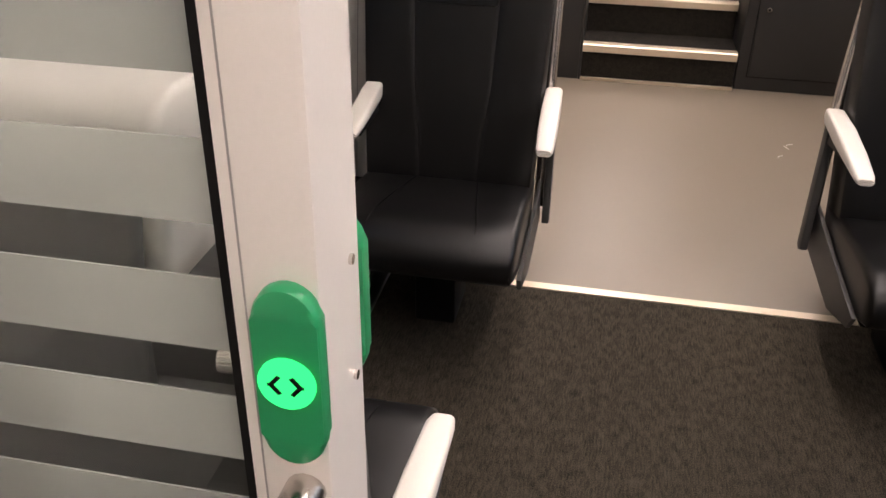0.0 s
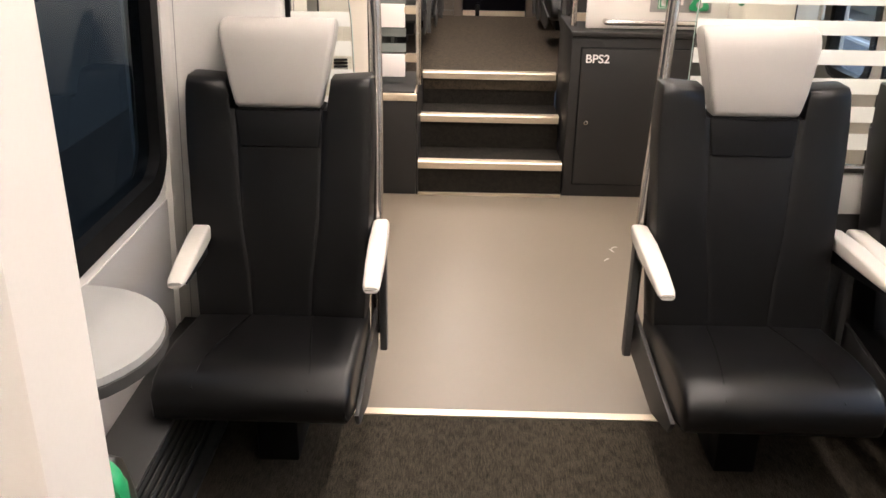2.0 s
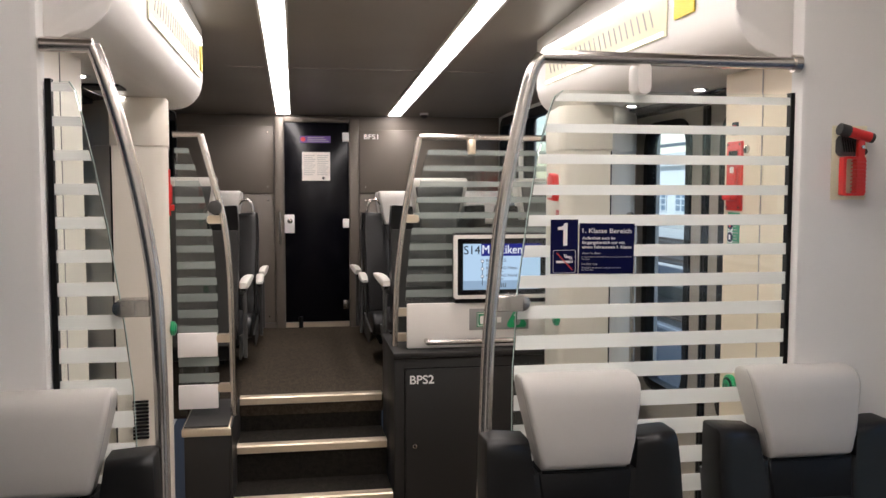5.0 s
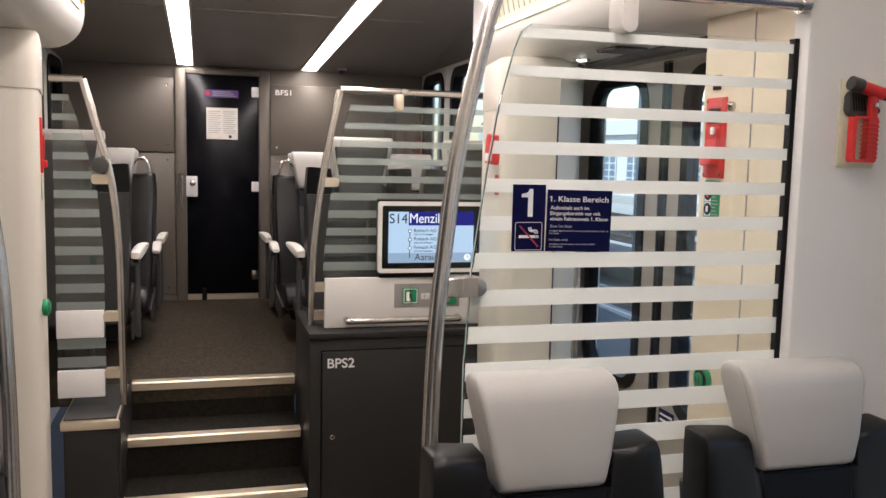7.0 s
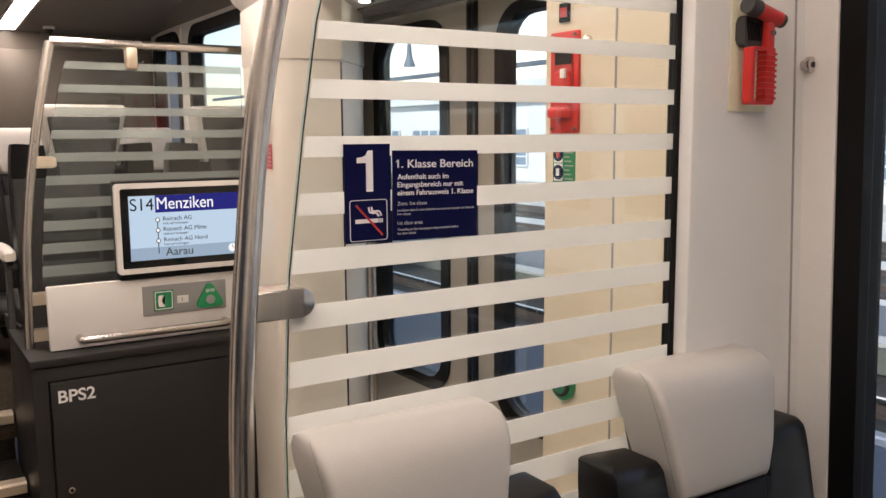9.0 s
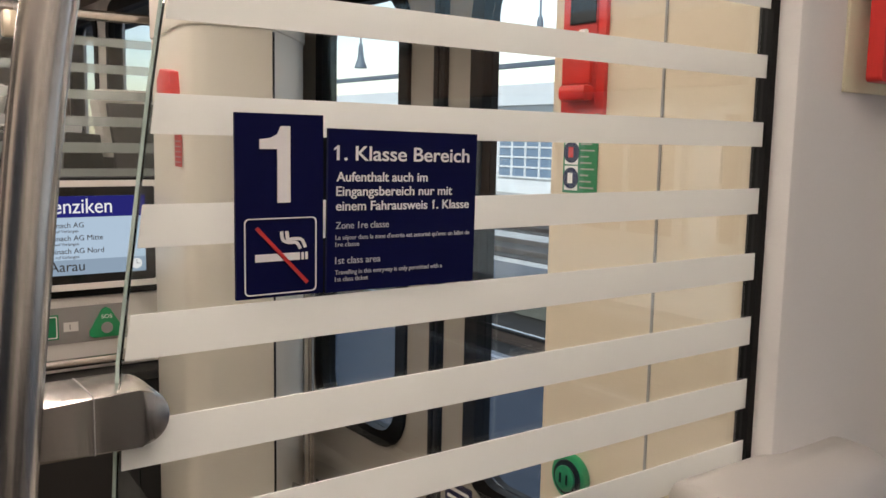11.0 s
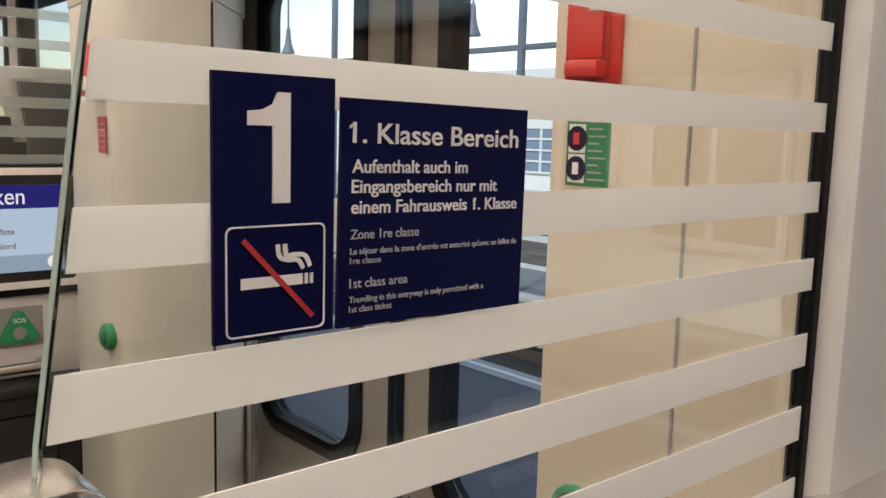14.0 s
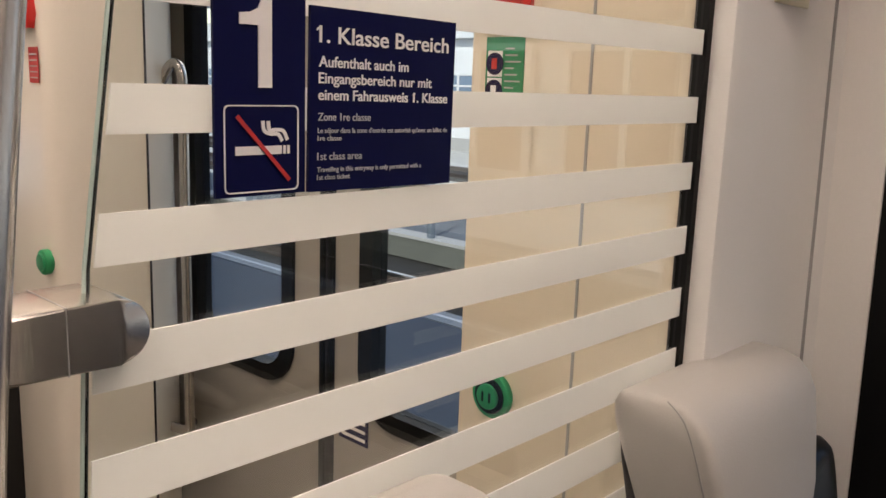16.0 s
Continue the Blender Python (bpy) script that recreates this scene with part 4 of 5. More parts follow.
strip = thing("door_sticker", (0.09, BY - 0.01, 2.08), "violet information sticker on the dark cab door", "sticker")
part("strip", box(-0.035, 0.21, BY - 0.0125, BY - 0.0105, 2.06, 2.115), mat("violet_print", (0.10, 0.05, 0.22), 0.4), strip)
part("dot", cyl((-0.01, BY - 0.0135, 2.088), "y", 0.018, 0.001, 18), M_REDST, strip)
for r in range(3):
    part("text_bar", box(0.025, 0.195 - 0.02 * r, BY - 0.0138, BY - 0.0128, 2.071 + r * 0.014, 2.076 + r * 0.014), M_GREYPR, strip)

# ---- rails and glass on the raised floor's edge ----
RY = 0.20


def upper_rail(side):
    r = thing("stair_railing", ((0.8 if side == "right" else -0.5), RY, 0.8), "steel stair railing with striped glass screen", "railing", "stair railings")
    if side == "right":
        pts = [(0.422, 0.885), (0.424, 1.0), (0.432, 1.2), (0.448, 1.38), (0.468, 1.53), (0.50, 1.72), (0.535, 1.89), (0.549, 1.955)]
        end, z0 = 1.262, 0.885
        tab = [(1.10, 0.475), (1.40, 0.50), (1.55, 0.52), (1.70, 0.55), (1.82, 0.575), (1.895, 0.60)]
        xr = 1.235
    else:
        pts = [(-0.390, 0.56), (-0.392, 0.8), (-0.395, 1.1), (-0.402, 1.3), (-0.418, 1.48), (-0.445, 1.63), (-0.490, 1.80), (-0.530, 1.955)]
        end, z0 = -0.66, 0.56
        tab = [(0.56, -0.46), (1.20, -0.462), (1.50, -0.485), (1.65, -0.52), (1.80, -0.56), (1.88, -0.59)]
        xr = -0.655
    part("pole", tube(smooth_path([(x, RY, z) for x, z in pts], 5), 0.0165, 16), M_STEEL, r, "curved steel pole")
    part("top_bar", tube([(pts[-1][0], RY, pts[-1][1]), (end, RY, pts[-1][1])], 0.0165, 16), M_STEEL, r)
    s = 1 if side == "right" else -1
    pane = part("pane", prism([(xr, tab[0][0])] + [(x, z) for z, x in tab] + [(xr, tab[-1][0])], "y", RY - 0.004 + 0.02, RY + 0.004 + 0.02), M_GLASS, r, "clear glass pane", smooth=0)
    pane.visible_shadow = False
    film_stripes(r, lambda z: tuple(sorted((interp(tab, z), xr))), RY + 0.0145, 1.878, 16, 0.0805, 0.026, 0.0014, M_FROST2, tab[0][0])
    for zc in ((0.93, 1.06, 1.54) if side == "right" else (0.70, 0.95, 1.54)):
        xp = interp([(z, x) for x, z in pts], zc)
        part("clamp", prism(rrect(min(xp, xp + s * 0.075), max(xp, xp + s * 0.075), zc - 0.02, zc + 0.02, 0.012), "y", RY - 0.012, RY + 0.035, 0.003), M_NOSE, r, "champagne metal clamp")
    if side == "right":
        part("hanger", box(0.80, 0.84, RY - 0.015, RY + 0.03, 1.87, 1.95, 0.008), M_NOSE, r)
    else:
        for za, zb in ((0.60, 0.72), (0.86, 0.98)):
            part("white_panel", box(-0.655, -0.465, RY - 0.012, RY + 0.006, za, zb, 0.004), M_PAPER, r, "white infill panel")
        part("knuckle", cyl((-0.465, RY - 0.02, 1.60), "y", 0.034, 0.05, 18, 0.004), M_SHELL, r)
    return r


upper_rail("right")
upper_rail("left")

# white console above the cabinet
con = thing("emergency_call_console", (0.85, 0.12, 0.886), "white console with emergency call plate and steel rail", "console")
part("board", box(0.472, 1.205, 0.10, 0.125, 0.888, 1.115, 0.005), M_WHITE, con, "white board")
part("bar", tube(smooth_path([(0.57, 0.10, 0.925), (0.572, 0.07, 0.925), (0.60, 0.055, 0.925), (0.80, 0.055, 0.925), (1.06, 0.055, 0.925), (1.088, 0.07, 0.925), (1.09, 0.10, 0.925)]), 0.0145), M_STEEL, con, "steel hand rail")
plate = part("call_plate", box(0.79, 1.10, 0.094, 0.0995, 0.975, 1.085, 0.002), M_GREYPL, con, "grey call plate")
part("phone_sign", box(0.828, 0.90, 0.090, 0.0935, 0.992, 1.066), M_GREENST, plate, "green phone sign")
part("phone_border", frame_ring(rrect(0.832, 0.896, 0.996, 1.062, 0.004), rrect(0.835, 0.893, 0.999, 1.059, 0.003), "y", 0.0885, 0.0898), M_PAPER, plate)
part("phone_shape", prism([(0.846, 1.048), (0.868, 1.048), (0.868, 1.038), (0.856, 1.034), (0.856, 1.018), (0.868, 1.014), (0.868, 1.004), (0.846, 1.006), (0.843, 1.027)], "y", 0.0885, 0.0898), M_PAPER, plate)
tag = part("number_plate", box(0.914, 0.956, 0.0925, 0.0938, 1.012, 1.040, 0.0005), M_PANEL, plate, "small pale number plate")
words("lettering", "1", 0.020, facing_back(0.931, 0.0918, 1.019), M_SHELL, tag)
tri = [(1.035 + r * math.cos(radians(a)), 1.022 + r * math.sin(radians(a))) for c in (90, 210, 330) for r, a in ((0.052, c - 14), (0.057, c), (0.052, c + 14))]
sos = part("sos_button", prism(tri, "y", 0.080, 0.0935, 0.004), M_GREEN, plate, "green triangular call button")
part("button", cyl((1.035, 0.079, 1.016), "y", 0.017, 0.006, 22, 0.001), M_GREYPL, sos, "grey round button")
words("lettering", "SOS", 0.017, facing_back(1.019, 0.0785, 1.045), M_PAPER, sos, 0.032)

scr = thing("passenger_display", (0.95, 0.09, 1.13), "passenger information screen showing the next stops, white frame", "screen")
SA, SB, SZ0, SZ1, SY = 0.704, 1.200, 1.140, 1.462, 0.062
part("back_box", box(SA + 0.01, SB + 0.012, SY + 0.022, SY + 0.10, SZ0 - 0.025, SZ1 + 0.008, 0.006), M_BLACK, scr)
part("bezel", frame_ring(rrect(SA, SB, SZ0, SZ1, 0.014), rrect(SA + 0.018, SB - 0.018, SZ0 + 0.018, SZ1 - 0.018, 0.008), "y", SY, SY + 0.022), M_WHITE, scr, "white screen frame")
face = part("glass_face", box(SA + 0.016, SB - 0.016, SY + 0.008, SY + 0.02, SZ0 + 0.016, SZ1 - 0.016), M_SCR_BLK, scr, "black screen glass", smooth=0)
u0, u1, v0, v1 = SA + 0.048, SB - 0.048, SZ0 + 0.045, SZ1 - 0.045
part("picture", box(u0, u1, SY + 0.0065, SY + 0.0075, v0, v1), M_SCR_BG, face, "lit pale blue picture", smooth=0)
part("title_bar", box(u0 + 0.092, u1, SY + 0.0052, SY + 0.0062, v1 - 0.062, v1), M_SCR_BLUE, face, smooth=0)
part("foot_bar", box(u0, u1, SY + 0.0052, SY + 0.0062, v0, v0 + 0.045), M_SCR_GREY, face, smooth=0)
yt = SY + 0.0045
words("lettering", "S14", 0.062, facing_back(u0 + 0.004, yt, v1 - 0.052), M_BLACK, face, 0.082)
words("lettering", "Menziken", 0.062, facing_back(u0 + 0.098, yt, v1 - 0.050), M_SCR_TXT, face, 0.205)
for k, tx in enumerate(("Reinach AG", "Reinach AG Mitte", "Reinach AG Nord")):
    zz = v1 - 0.092 - k * 0.038
    words("lettering", tx, 0.022, facing_back(u0 + 0.118, yt, zz), M_SHELL, face)
    words("lettering", "Halt auf Verlangen", 0.012, facing_back(u0 + 0.118, yt, zz - 0.014), M_SHELL, face)
    part("stop_dot", cyl((u0 + 0.098, yt, zz + 0.004), "y", 0.0075, 0.001, 14), M_SCR_TXT, face)
    part("stop_ring", frame_ring([(u0 + 0.098 + 0.0085 * math.cos(a * 0.4488), zz + 0.004 + 0.0085 * math.sin(a * 0.4488)) for a in range(14)], [(u0 + 0.098 + 0.006 * math.cos(a * 0.4488), zz + 0.004 + 0.006 * math.sin(a * 0.4488)) for a in range(14)], "y", yt - 0.002, yt - 0.0008), M_BLACK, face)
words("lettering", "Aarau", 0.042, facing_back(u0 + 0.122, yt, v0 + 0.012), M_SHELL, face)
part("route_line", box(u0 + 0.0965, u0 + 0.0995, yt - 0.0003, yt + 0.0003, v0 + 0.022, v1 - 0.085), M_BLACK, face)
part("clock_face", cyl((u1 - 0.028, yt, v0 + 0.024), "y", 0.016, 0.001, 18), M_SCR_TXT, face)
part("clock_hand", box(u1 - 0.0288, u1 - 0.0272, yt - 0.0012, yt - 0.0007, v0 + 0.024, v0 + 0.037), M_BLACK, face)
part("clock_hand", box(u1 - 0.028, u1 - 0.0185, yt - 0.0012, yt - 0.0007, v0 + 0.0234, v0 + 0.0248), M_BLACK, face)

# ---- signs on the partition glass ----
SYN = -1.9705
one = thing("class_sign", (0.63, SYN, 1.54), "navy class plaque with white numeral and no smoking symbol", "sign")
part("plate", box(0.594, 0.6695, SYN - 0.0015, SYN + 0.0015, 1.4695, 1.6145), M_NAVY, one)
part("numeral", prism([(0.6285, 1.545), (0.6395, 1.545), (0.6395, 1.605), (0.6315, 1.605), (0.6285, 1.5985), (0.6225, 1.5955), (0.6135, 1.5945), (0.6135, 1.5870), (0.6285, 1.5870)], "y", SYN - 0.003, SYN - 0.0018), M_PAPER, one, "white numeral")
part("symbol_frame", frame_ring(rrect(0.6005, 0.663, 1.472, 1.533, 0.004), rrect(0.6014, 0.6621, 1.4729, 1.5321, 0.0035), "y", SYN - 0.0026, SYN - 0.0018), M_PAPER, one)
part("cigarette", box(0.6095, 0.648, SYN - 0.0026, SYN - 0.0018, 1.4985, 1.5045), M_PAPER, one)
part("cigarette_tip", box(0.6495, 0.6515, SYN - 0.0026, SYN - 0.0018, 1.4985, 1.5045), M_PAPER, one)
part("cigarette_end", box(0.653, 0.655, SYN - 0.0026, SYN - 0.0018, 1.4985, 1.5045), M_PAPER, one)
for dx in (0.0, 0.0045):
    path = smooth_path([(0.632 + dx, 0, 1.522), (0.633 + dx, 0, 1.5155), (0.638 + dx, 0, 1.513 + dx * 0.6), (0.645 + dx, 0, 1.5125 + dx * 0.5), (0.6485 + dx * 1.0, 0, 1.5075 + dx * 0.2)])
    o, i = [], []
    for k, p in enumerate(path):
        d = (path[min(k + 1, len(path) - 1)] - path[max(k - 1, 0)]).normalized()
        nrm = Vector((-d.z, 0, d.x)) * 0.0013
        o.append(((p + nrm).x, (p + nrm).z))
        i.append(((p - nrm).x, (p - nrm).z))
    part("smoke_line", prism(o + i[::-1], "y", SYN - 0.0026, SYN - 0.0018), M_PAPER, one)
part("ban_bar", prism([(0.6092, 1.5245), (0.6115, 1.5265), (0.6555, 1.4805), (0.6532, 1.4785)], "y", SYN - 0.0034, SYN - 0.0027), M_REDST, one, "red ban bar")
txt = thing("class_notice", (0.75, SYN, 1.53), "navy notice with white first class area text", "sign")
part("plate", box(0.6735, 0.8275, SYN - 0.0015, SYN + 0.0015, 1.4680, 1.6035), M_NAVY, txt)
for t, size, d, w in (("1. Klasse Bereich", 0.0172, 0.0256, 0.1375), ("Aufenthalt auch im", 0.0112, 0.0431, 0.0915), ("Eingangsbereich nur mit", 0.0112, 0.0550, 0.1190), ("einem Fahrausweis 1. Klasse", 0.0112, 0.0672, 0.1385),
                      ("Zone 1re classe", 0.0082, 0.0824, 0.0520), ("Le séjour dans la zone d'entrée est autorisé qu'avec un billet de", 0.0054, 0.0916, 0.1400), ("1re classe", 0.0054, 0.0973, 0.0228),
                      ("1st class area", 0.0082, 0.1118, 0.0440), ("Travelling in this entryway is only permitted with a", 0.0054, 0.1208, 0.1100), ("1st class ticket", 0.0054, 0.1266, 0.0320)):
    big = size > 0.01
    words("lettering", t, size, facing_back(0.6810, SYN - 0.0022, 1.6035 - d), M_PAPER if big else M_SOFTPR, txt, w, 0.0003, 0.00016 if size > 0.015 else 0.00012 if big else 0.0)
for x, z, h in ((0.6810, 1.6035 - 0.0256, 0.0120), (0.7800, 1.6035 - 0.0672, 0.0079)):
    part("numeral_flag", prism([(x + 0.001, z + h * 0.98), (x - h * 0.20, z + h * 0.80), (x - h * 0.20, z + h * 0.66), (x + 0.001, z + h * 0.80)], "y", SYN - 0.0025, SYN - 0.0019), M_PAPER, txt)
txt.rotation_euler.y = radians(0.7)


for o in (one, txt):
    o.location.x -= 0.0025


# ---- emergency hammers ----
def hammer(x, z):
    """Hammer with looped ribbed grip in a clip, on a plate centred at x, z."""
    h = thing("emergency_hammer", (x, -2.01, z), "red emergency hammer in its holder on a pale yellow plate", "emergency hammer", "emergency hammers")
    y = -2.0045
    part("back_plate", box(x - 0.0525, x + 0.0525, y - 0.004, y, z - 0.1015, z + 0.1015, 0.001), M_PHOSPH, h, "pale yellow plate")
    hold = part("holder", prism(rrect(x - 0.043, x + 0.032, z + 0.018, z + 0.074, 0.012), "y", y - 0.026, y - 0.0045, 0.003), M_SHELL, h, "dark grey ribbed holder")
    for k in range(5):
        q = x - 0.040 + k * 0.0075
        part("rib", prism([(q, z + 0.066 - k * 0.002), (q + 0.003, z + 0.068 - k * 0.002), (q + 0.010, z + 0.030), (q + 0.007, z + 0.028)], "y", y - 0.0285, y - 0.0262), M_BLACK, hold)
    part("clip_knob", cyl((x + 0.028, y - 0.026, z + 0.030), "y", 0.009, 0.014, 14, 0.003), M_SHELL, h)
    ax, bx = Vector((x - 0.056, y - 0.040, z + 0.090)), Vector((x + 0.044, y - 0.040, z + 0.066))
    part("head", tube([ax.lerp(bx, t) for t in (0.28, 0.30, 0.60, 0.88, 0.90)], 0.0145, 18), M_RED, h, "red hammer head")
    part("head_tip", tube([ax.lerp(bx, t) for t in (0.0, 0.03, 0.10, 0.24, 0.275)], 0.0165, 18), M_SHELL, h, "dark hammer tip")
    part("head_cap", tube([ax.lerp(bx, t) for t in (0.905, 0.93, 1.0)], 0.0135, 18), M_SHELL, h)
    part("shaft", box(x - 0.001, x + 0.020, y - 0.046, y - 0.0305, z + 0.014, z + 0.070, 0.004), M_RED, h)
    part("shaft_pin", cyl((x + 0.010, y - 0.048, z + 0.042), "y", 0.005, 0.006, 12), M_STEEL, h)
    grip = part("grip", frame_ring(rrect(x - 0.045, x + 0.022, z - 0.090, z + 0.016, 0.007), rrect(x - 0.036, x - 0.004, z - 0.083, z + 0.010, 0.004), "y", y - 0.046, y - 0.026), M_RED, h, "red looped grip")
    for k in range(9):
        zz = z - 0.080 + k * 0.0102
        part("grip_rib", prism([(x - 0.012, zz), (x + 0.020, zz - 0.001), (x + 0.020, zz + 0.004), (x - 0.012, zz + 0.003)], "y", y - 0.0515, y - 0.030), M_RED, grip)


hammer(1.4315, 1.7685)
hammer(-0.816, 1.783)
for x, y in ((1.564, -2.036), (-0.944, -2.036)):
    b = thing("wall_bolt", (x, y, 1.757), "small round steel bolt on the white wall", "bolt", "wall bolts")
    part("head", cyl((x, y - 0.012, 1.757), "y", 0.016, 0.012, 16, 0.003), M_STEEL, b)
    part("washer", cyl((x, y - 0.003, 1.757), "y", 0.010, 0.014, 12), M_STEEL, b)
    part("recess", cyl((x, y - 0.0185, 1.757), "y", 0.006, 0.002, 6), M_BLACK, b)


# ---- devices on the door pillars ----
def on_near(f, t, z, out=0.0):
    """A point on the slanted face of the near pillar, t from its door edge along the coach."""
    a, b = Vector((1.290, -1.575)), Vector((1.296, -1.945))
    d = (b - a).normalized()
    n = Vector((-abs(d.y), -abs(d.x)))
    p = a + d * t + n * out
    return (f(p.x), p.y, z)


def slab(f, t0, t1, z0, z1, out0, out1, bevel=0.0):
    pts = [on_near(f, t0, 0, out0), on_near(f, t1, 0, out0), on_near(f, t1, 0, out1), on_near(f, t0, 0, out1)]
    return prism([(p[0], p[1]) for p in pts], "z", z0, z1, bevel)


for f, side in ((lambda x: x, "right"),):
    o = on_near(f, 0.06, 1.7)
    red = thing("emergency_door_release", o, "red emergency door release box with sealed handle", "emergency release", "door releases")
    part("housing", slab(f, 0.025, 0.112, 1.628, 1.845, 0.0, 0.008, 0.003), M_RED, red, "red housing")
    part("recess", slab(f, 0.041, 0.097, 1.655, 1.82, 0.0085, 0.0105), M_REDST, red)
    part("handle", slab(f, 0.043, 0.095, 1.66, 1.684, 0.011, 0.032, 0.006), M_RED, red, "red pull handle")
    part("handle_stem", slab(f, 0.047, 0.091, 1.686, 1.76, 0.011, 0.017, 0.003), M_RED, red)
    part("dark_slot", slab(f, 0.043, 0.095, 1.775, 1.815, 0.0108, 0.0125), M_BLACK, red)
    part("seal_tag", slab(f, 0.073, 0.087, 1.745, 1.765, 0.018, 0.024, 0.002), M_PAPER, red, "white seal tag")
    for t in (0.033, 0.105):
        for z in (1.638, 1.835):
            part("screw", cyl(on_near(f, t, z, 0.009), "x", 0.004, 0.006, 10), M_STEEL, red)
    st = thing("instruction_sticker", on_near(f, 0.06, 1.56), "green instruction sticker with two blue pictograms", "sticker", "instruction stickers")
    part("sheet", slab(f, 0.028, 0.10, 1.520, 1.622, 0.0005, 0.0015), M_GREENST, st)
    for z in (1.583, 1.543):
        part("pictogram_field", slab(f, 0.032, 0.060, z - 0.019, z + 0.019, 0.0017, 0.0022), M_PAPER, st)
        part("pictogram", cyl(on_near(f, 0.046, z, 0.0026), "x", 0.0165, 0.0015, 18), M_NAVY, st)
        part("pictogram_shape", slab(f, 0.041, 0.051, z - 0.008, z + 0.008, 0.0036, 0.0042), M_PAPER if z < 1.56 else M_RED, st)
    for k in range(9):
        part("text_bar", slab(f, 0.065, 0.094 - 0.006 * (k % 3), 1.528 + k * 0.0095, 1.5305 + k * 0.0095, 0.0017, 0.0022), M_GREYPR, st)
    bt = thing("door_open_button", on_near(f, 0.06, 1.06), "round green door opening button on the pillar", "button", "door buttons")
    part("ring", cyl(on_near(f, 0.074, 1.068, 0.006), "x", 0.038, 0.014, 28, 0.004), M_GREEN, bt, "green ring")
    part("cap", cyl(on_near(f, 0.074, 1.068, 0.014), "x", 0.029, 0.006, 26, 0.002), M_BLACK, bt, "dark inner ring")
    part("push", cyl(on_near(f, 0.074, 1.068, 0.019), "x", 0.021, 0.006, 22, 0.002), M_GREENST, bt, "dark green push button")
    for dt in (-0.007, 0.007):
        part("mark", slab(f, 0.074 + dt - 0.0018, 0.074 + dt + 0.0018, 1.060, 1.076, 0.0222, 0.0232), M_BLACK, bt)
    ind = thing("door_indicator", on_near(f, 0.06, 1.88), "small black and red door indicator lamp", "indicator", "door indicators")
    part("housing", slab(f, 0.048, 0.078, 1.865, 1.905, 0, 0.006, 0.001), M_BLACK, ind)
    part("lens", slab(f, 0.053, 0.073, 1.875, 1.895, 0.0062, 0.008), M_REDST, ind, "dark red lens")
    key = thing("key_switch", on_near(f, 0.135, 1.82), "round steel key switch on the pillar", "key switch", "key switches")
    part("ring", cyl(on_near(f, 0.135, 1.818, 0.004), "x", 0.013, 0.01, 18, 0.002), M_STEEL, key)
    part("slot", cyl(on_near(f, 0.135, 1.818, 0.010), "x", 0.004, 0.004, 10), M_BLACK, key)


def far_slab(side, y0, y1, z0, z1, out0, out1, bevel=0.0):
    """A block on the aisle face of the far door pillar."""
    fx = (lambda x: x) if side == "right" else (lambda x: 0.49 - x)
    xa, xb = 1.085 + (y0 + 0.44) * 0.14, 1.085 + (y1 + 0.44) * 0.14
    return prism([(fx(xa - out0), y0), (fx(xb - out0), y1), (fx(xb - out1), y1), (fx(xa - out1), y0)], "z", z0, z1, bevel)


al = thing("emergency_alarm", (1.085, -0.40, 1.66), "red emergency handle box on the white pillar", "alarm handle")
part("body", prism([(-0.345, 1.645), (-0.345, 1.74), (-0.37, 1.765), (-0.44, 1.755), (-0.46, 1.67), (-0.445, 1.64)], "x", 1.060, 1.096, 0.006), M_RED, al, "red plastic body")
part("grip", box(1.048, 1.061, -0.43, -0.38, 1.655, 1.685, 0.004), M_PAPER, al, "white grip")
nt = thing("alarm_sticker", (1.085, -0.43, 1.56), "narrow red sticker under the alarm handle", "sticker")
part("sheet", far_slab("right", -0.47, -0.39, 1.52, 1.60, 0.0008, 0.002), M_REDST, nt)
for k in range(5):
    part("text_bar", far_slab("right", -0.463, -0.40, 1.53 + k * 0.013, 1.533 + k * 0.013, 0.0022, 0.003), M_GREYPR, nt)
for sd, bx in (("right", 1.082), ("left", -0.592)):
    g = 1 if sd == "right" else -1
    b2 = thing("door_open_button", (bx, -0.468, 1.11), "round green door opening button on the pillar", "button", "door buttons")
    part("ring", cyl((bx - 0.006 * g, -0.462, 1.11), "x", 0.030, 0.020, 24, 0.004), M_GREEN, b2)
    part("cap", cyl((bx - 0.018 * g, -0.462, 1.11), "x", 0.02, 0.006, 20, 0.001), M_GREENST, b2)
fr = thing("emergency_door_release", (-0.595, -0.40, 1.6), "red emergency door release box on the white pillar", "emergency release", "door releases")
part("housing", far_slab("left", -0.44, -0.36, 1.58, 1.773, 0.0, 0.008, 0.003), M_RED, fr, "red housing")
part("handle", far_slab("left", -0.43, -0.37, 1.60, 1.625, 0.008, 0.022, 0.003), M_RED, fr)
part("handle_stem", far_slab("left", -0.425, -0.375, 1.63, 1.71, 0.0085, 0.014, 0.002), M_REDST, fr)
gs = thing("instruction_sticker", (-0.595, -0.40, 1.45), "green instruction sticker on the white pillar", "sticker", "instruction stickers")
part("sheet", far_slab("left", -0.44, -0.365, 1.484, 1.575, 0.0008, 0.002), M_GREENST, gs)
lk = thing("panel_lock", on_near(mx, 0.22, 1.78), "small round steel panel lock on the cream pillar", "lock")
part("ring", cyl(on_near(mx, 0.22, 1.78, 0.004), "x", 0.013, 0.01, 18, 0.002), M_STEEL, lk)
part("slot", cyl(on_near(mx, 0.22, 1.78, 0.010), "x", 0.004, 0.004, 10), M_BLACK, lk)

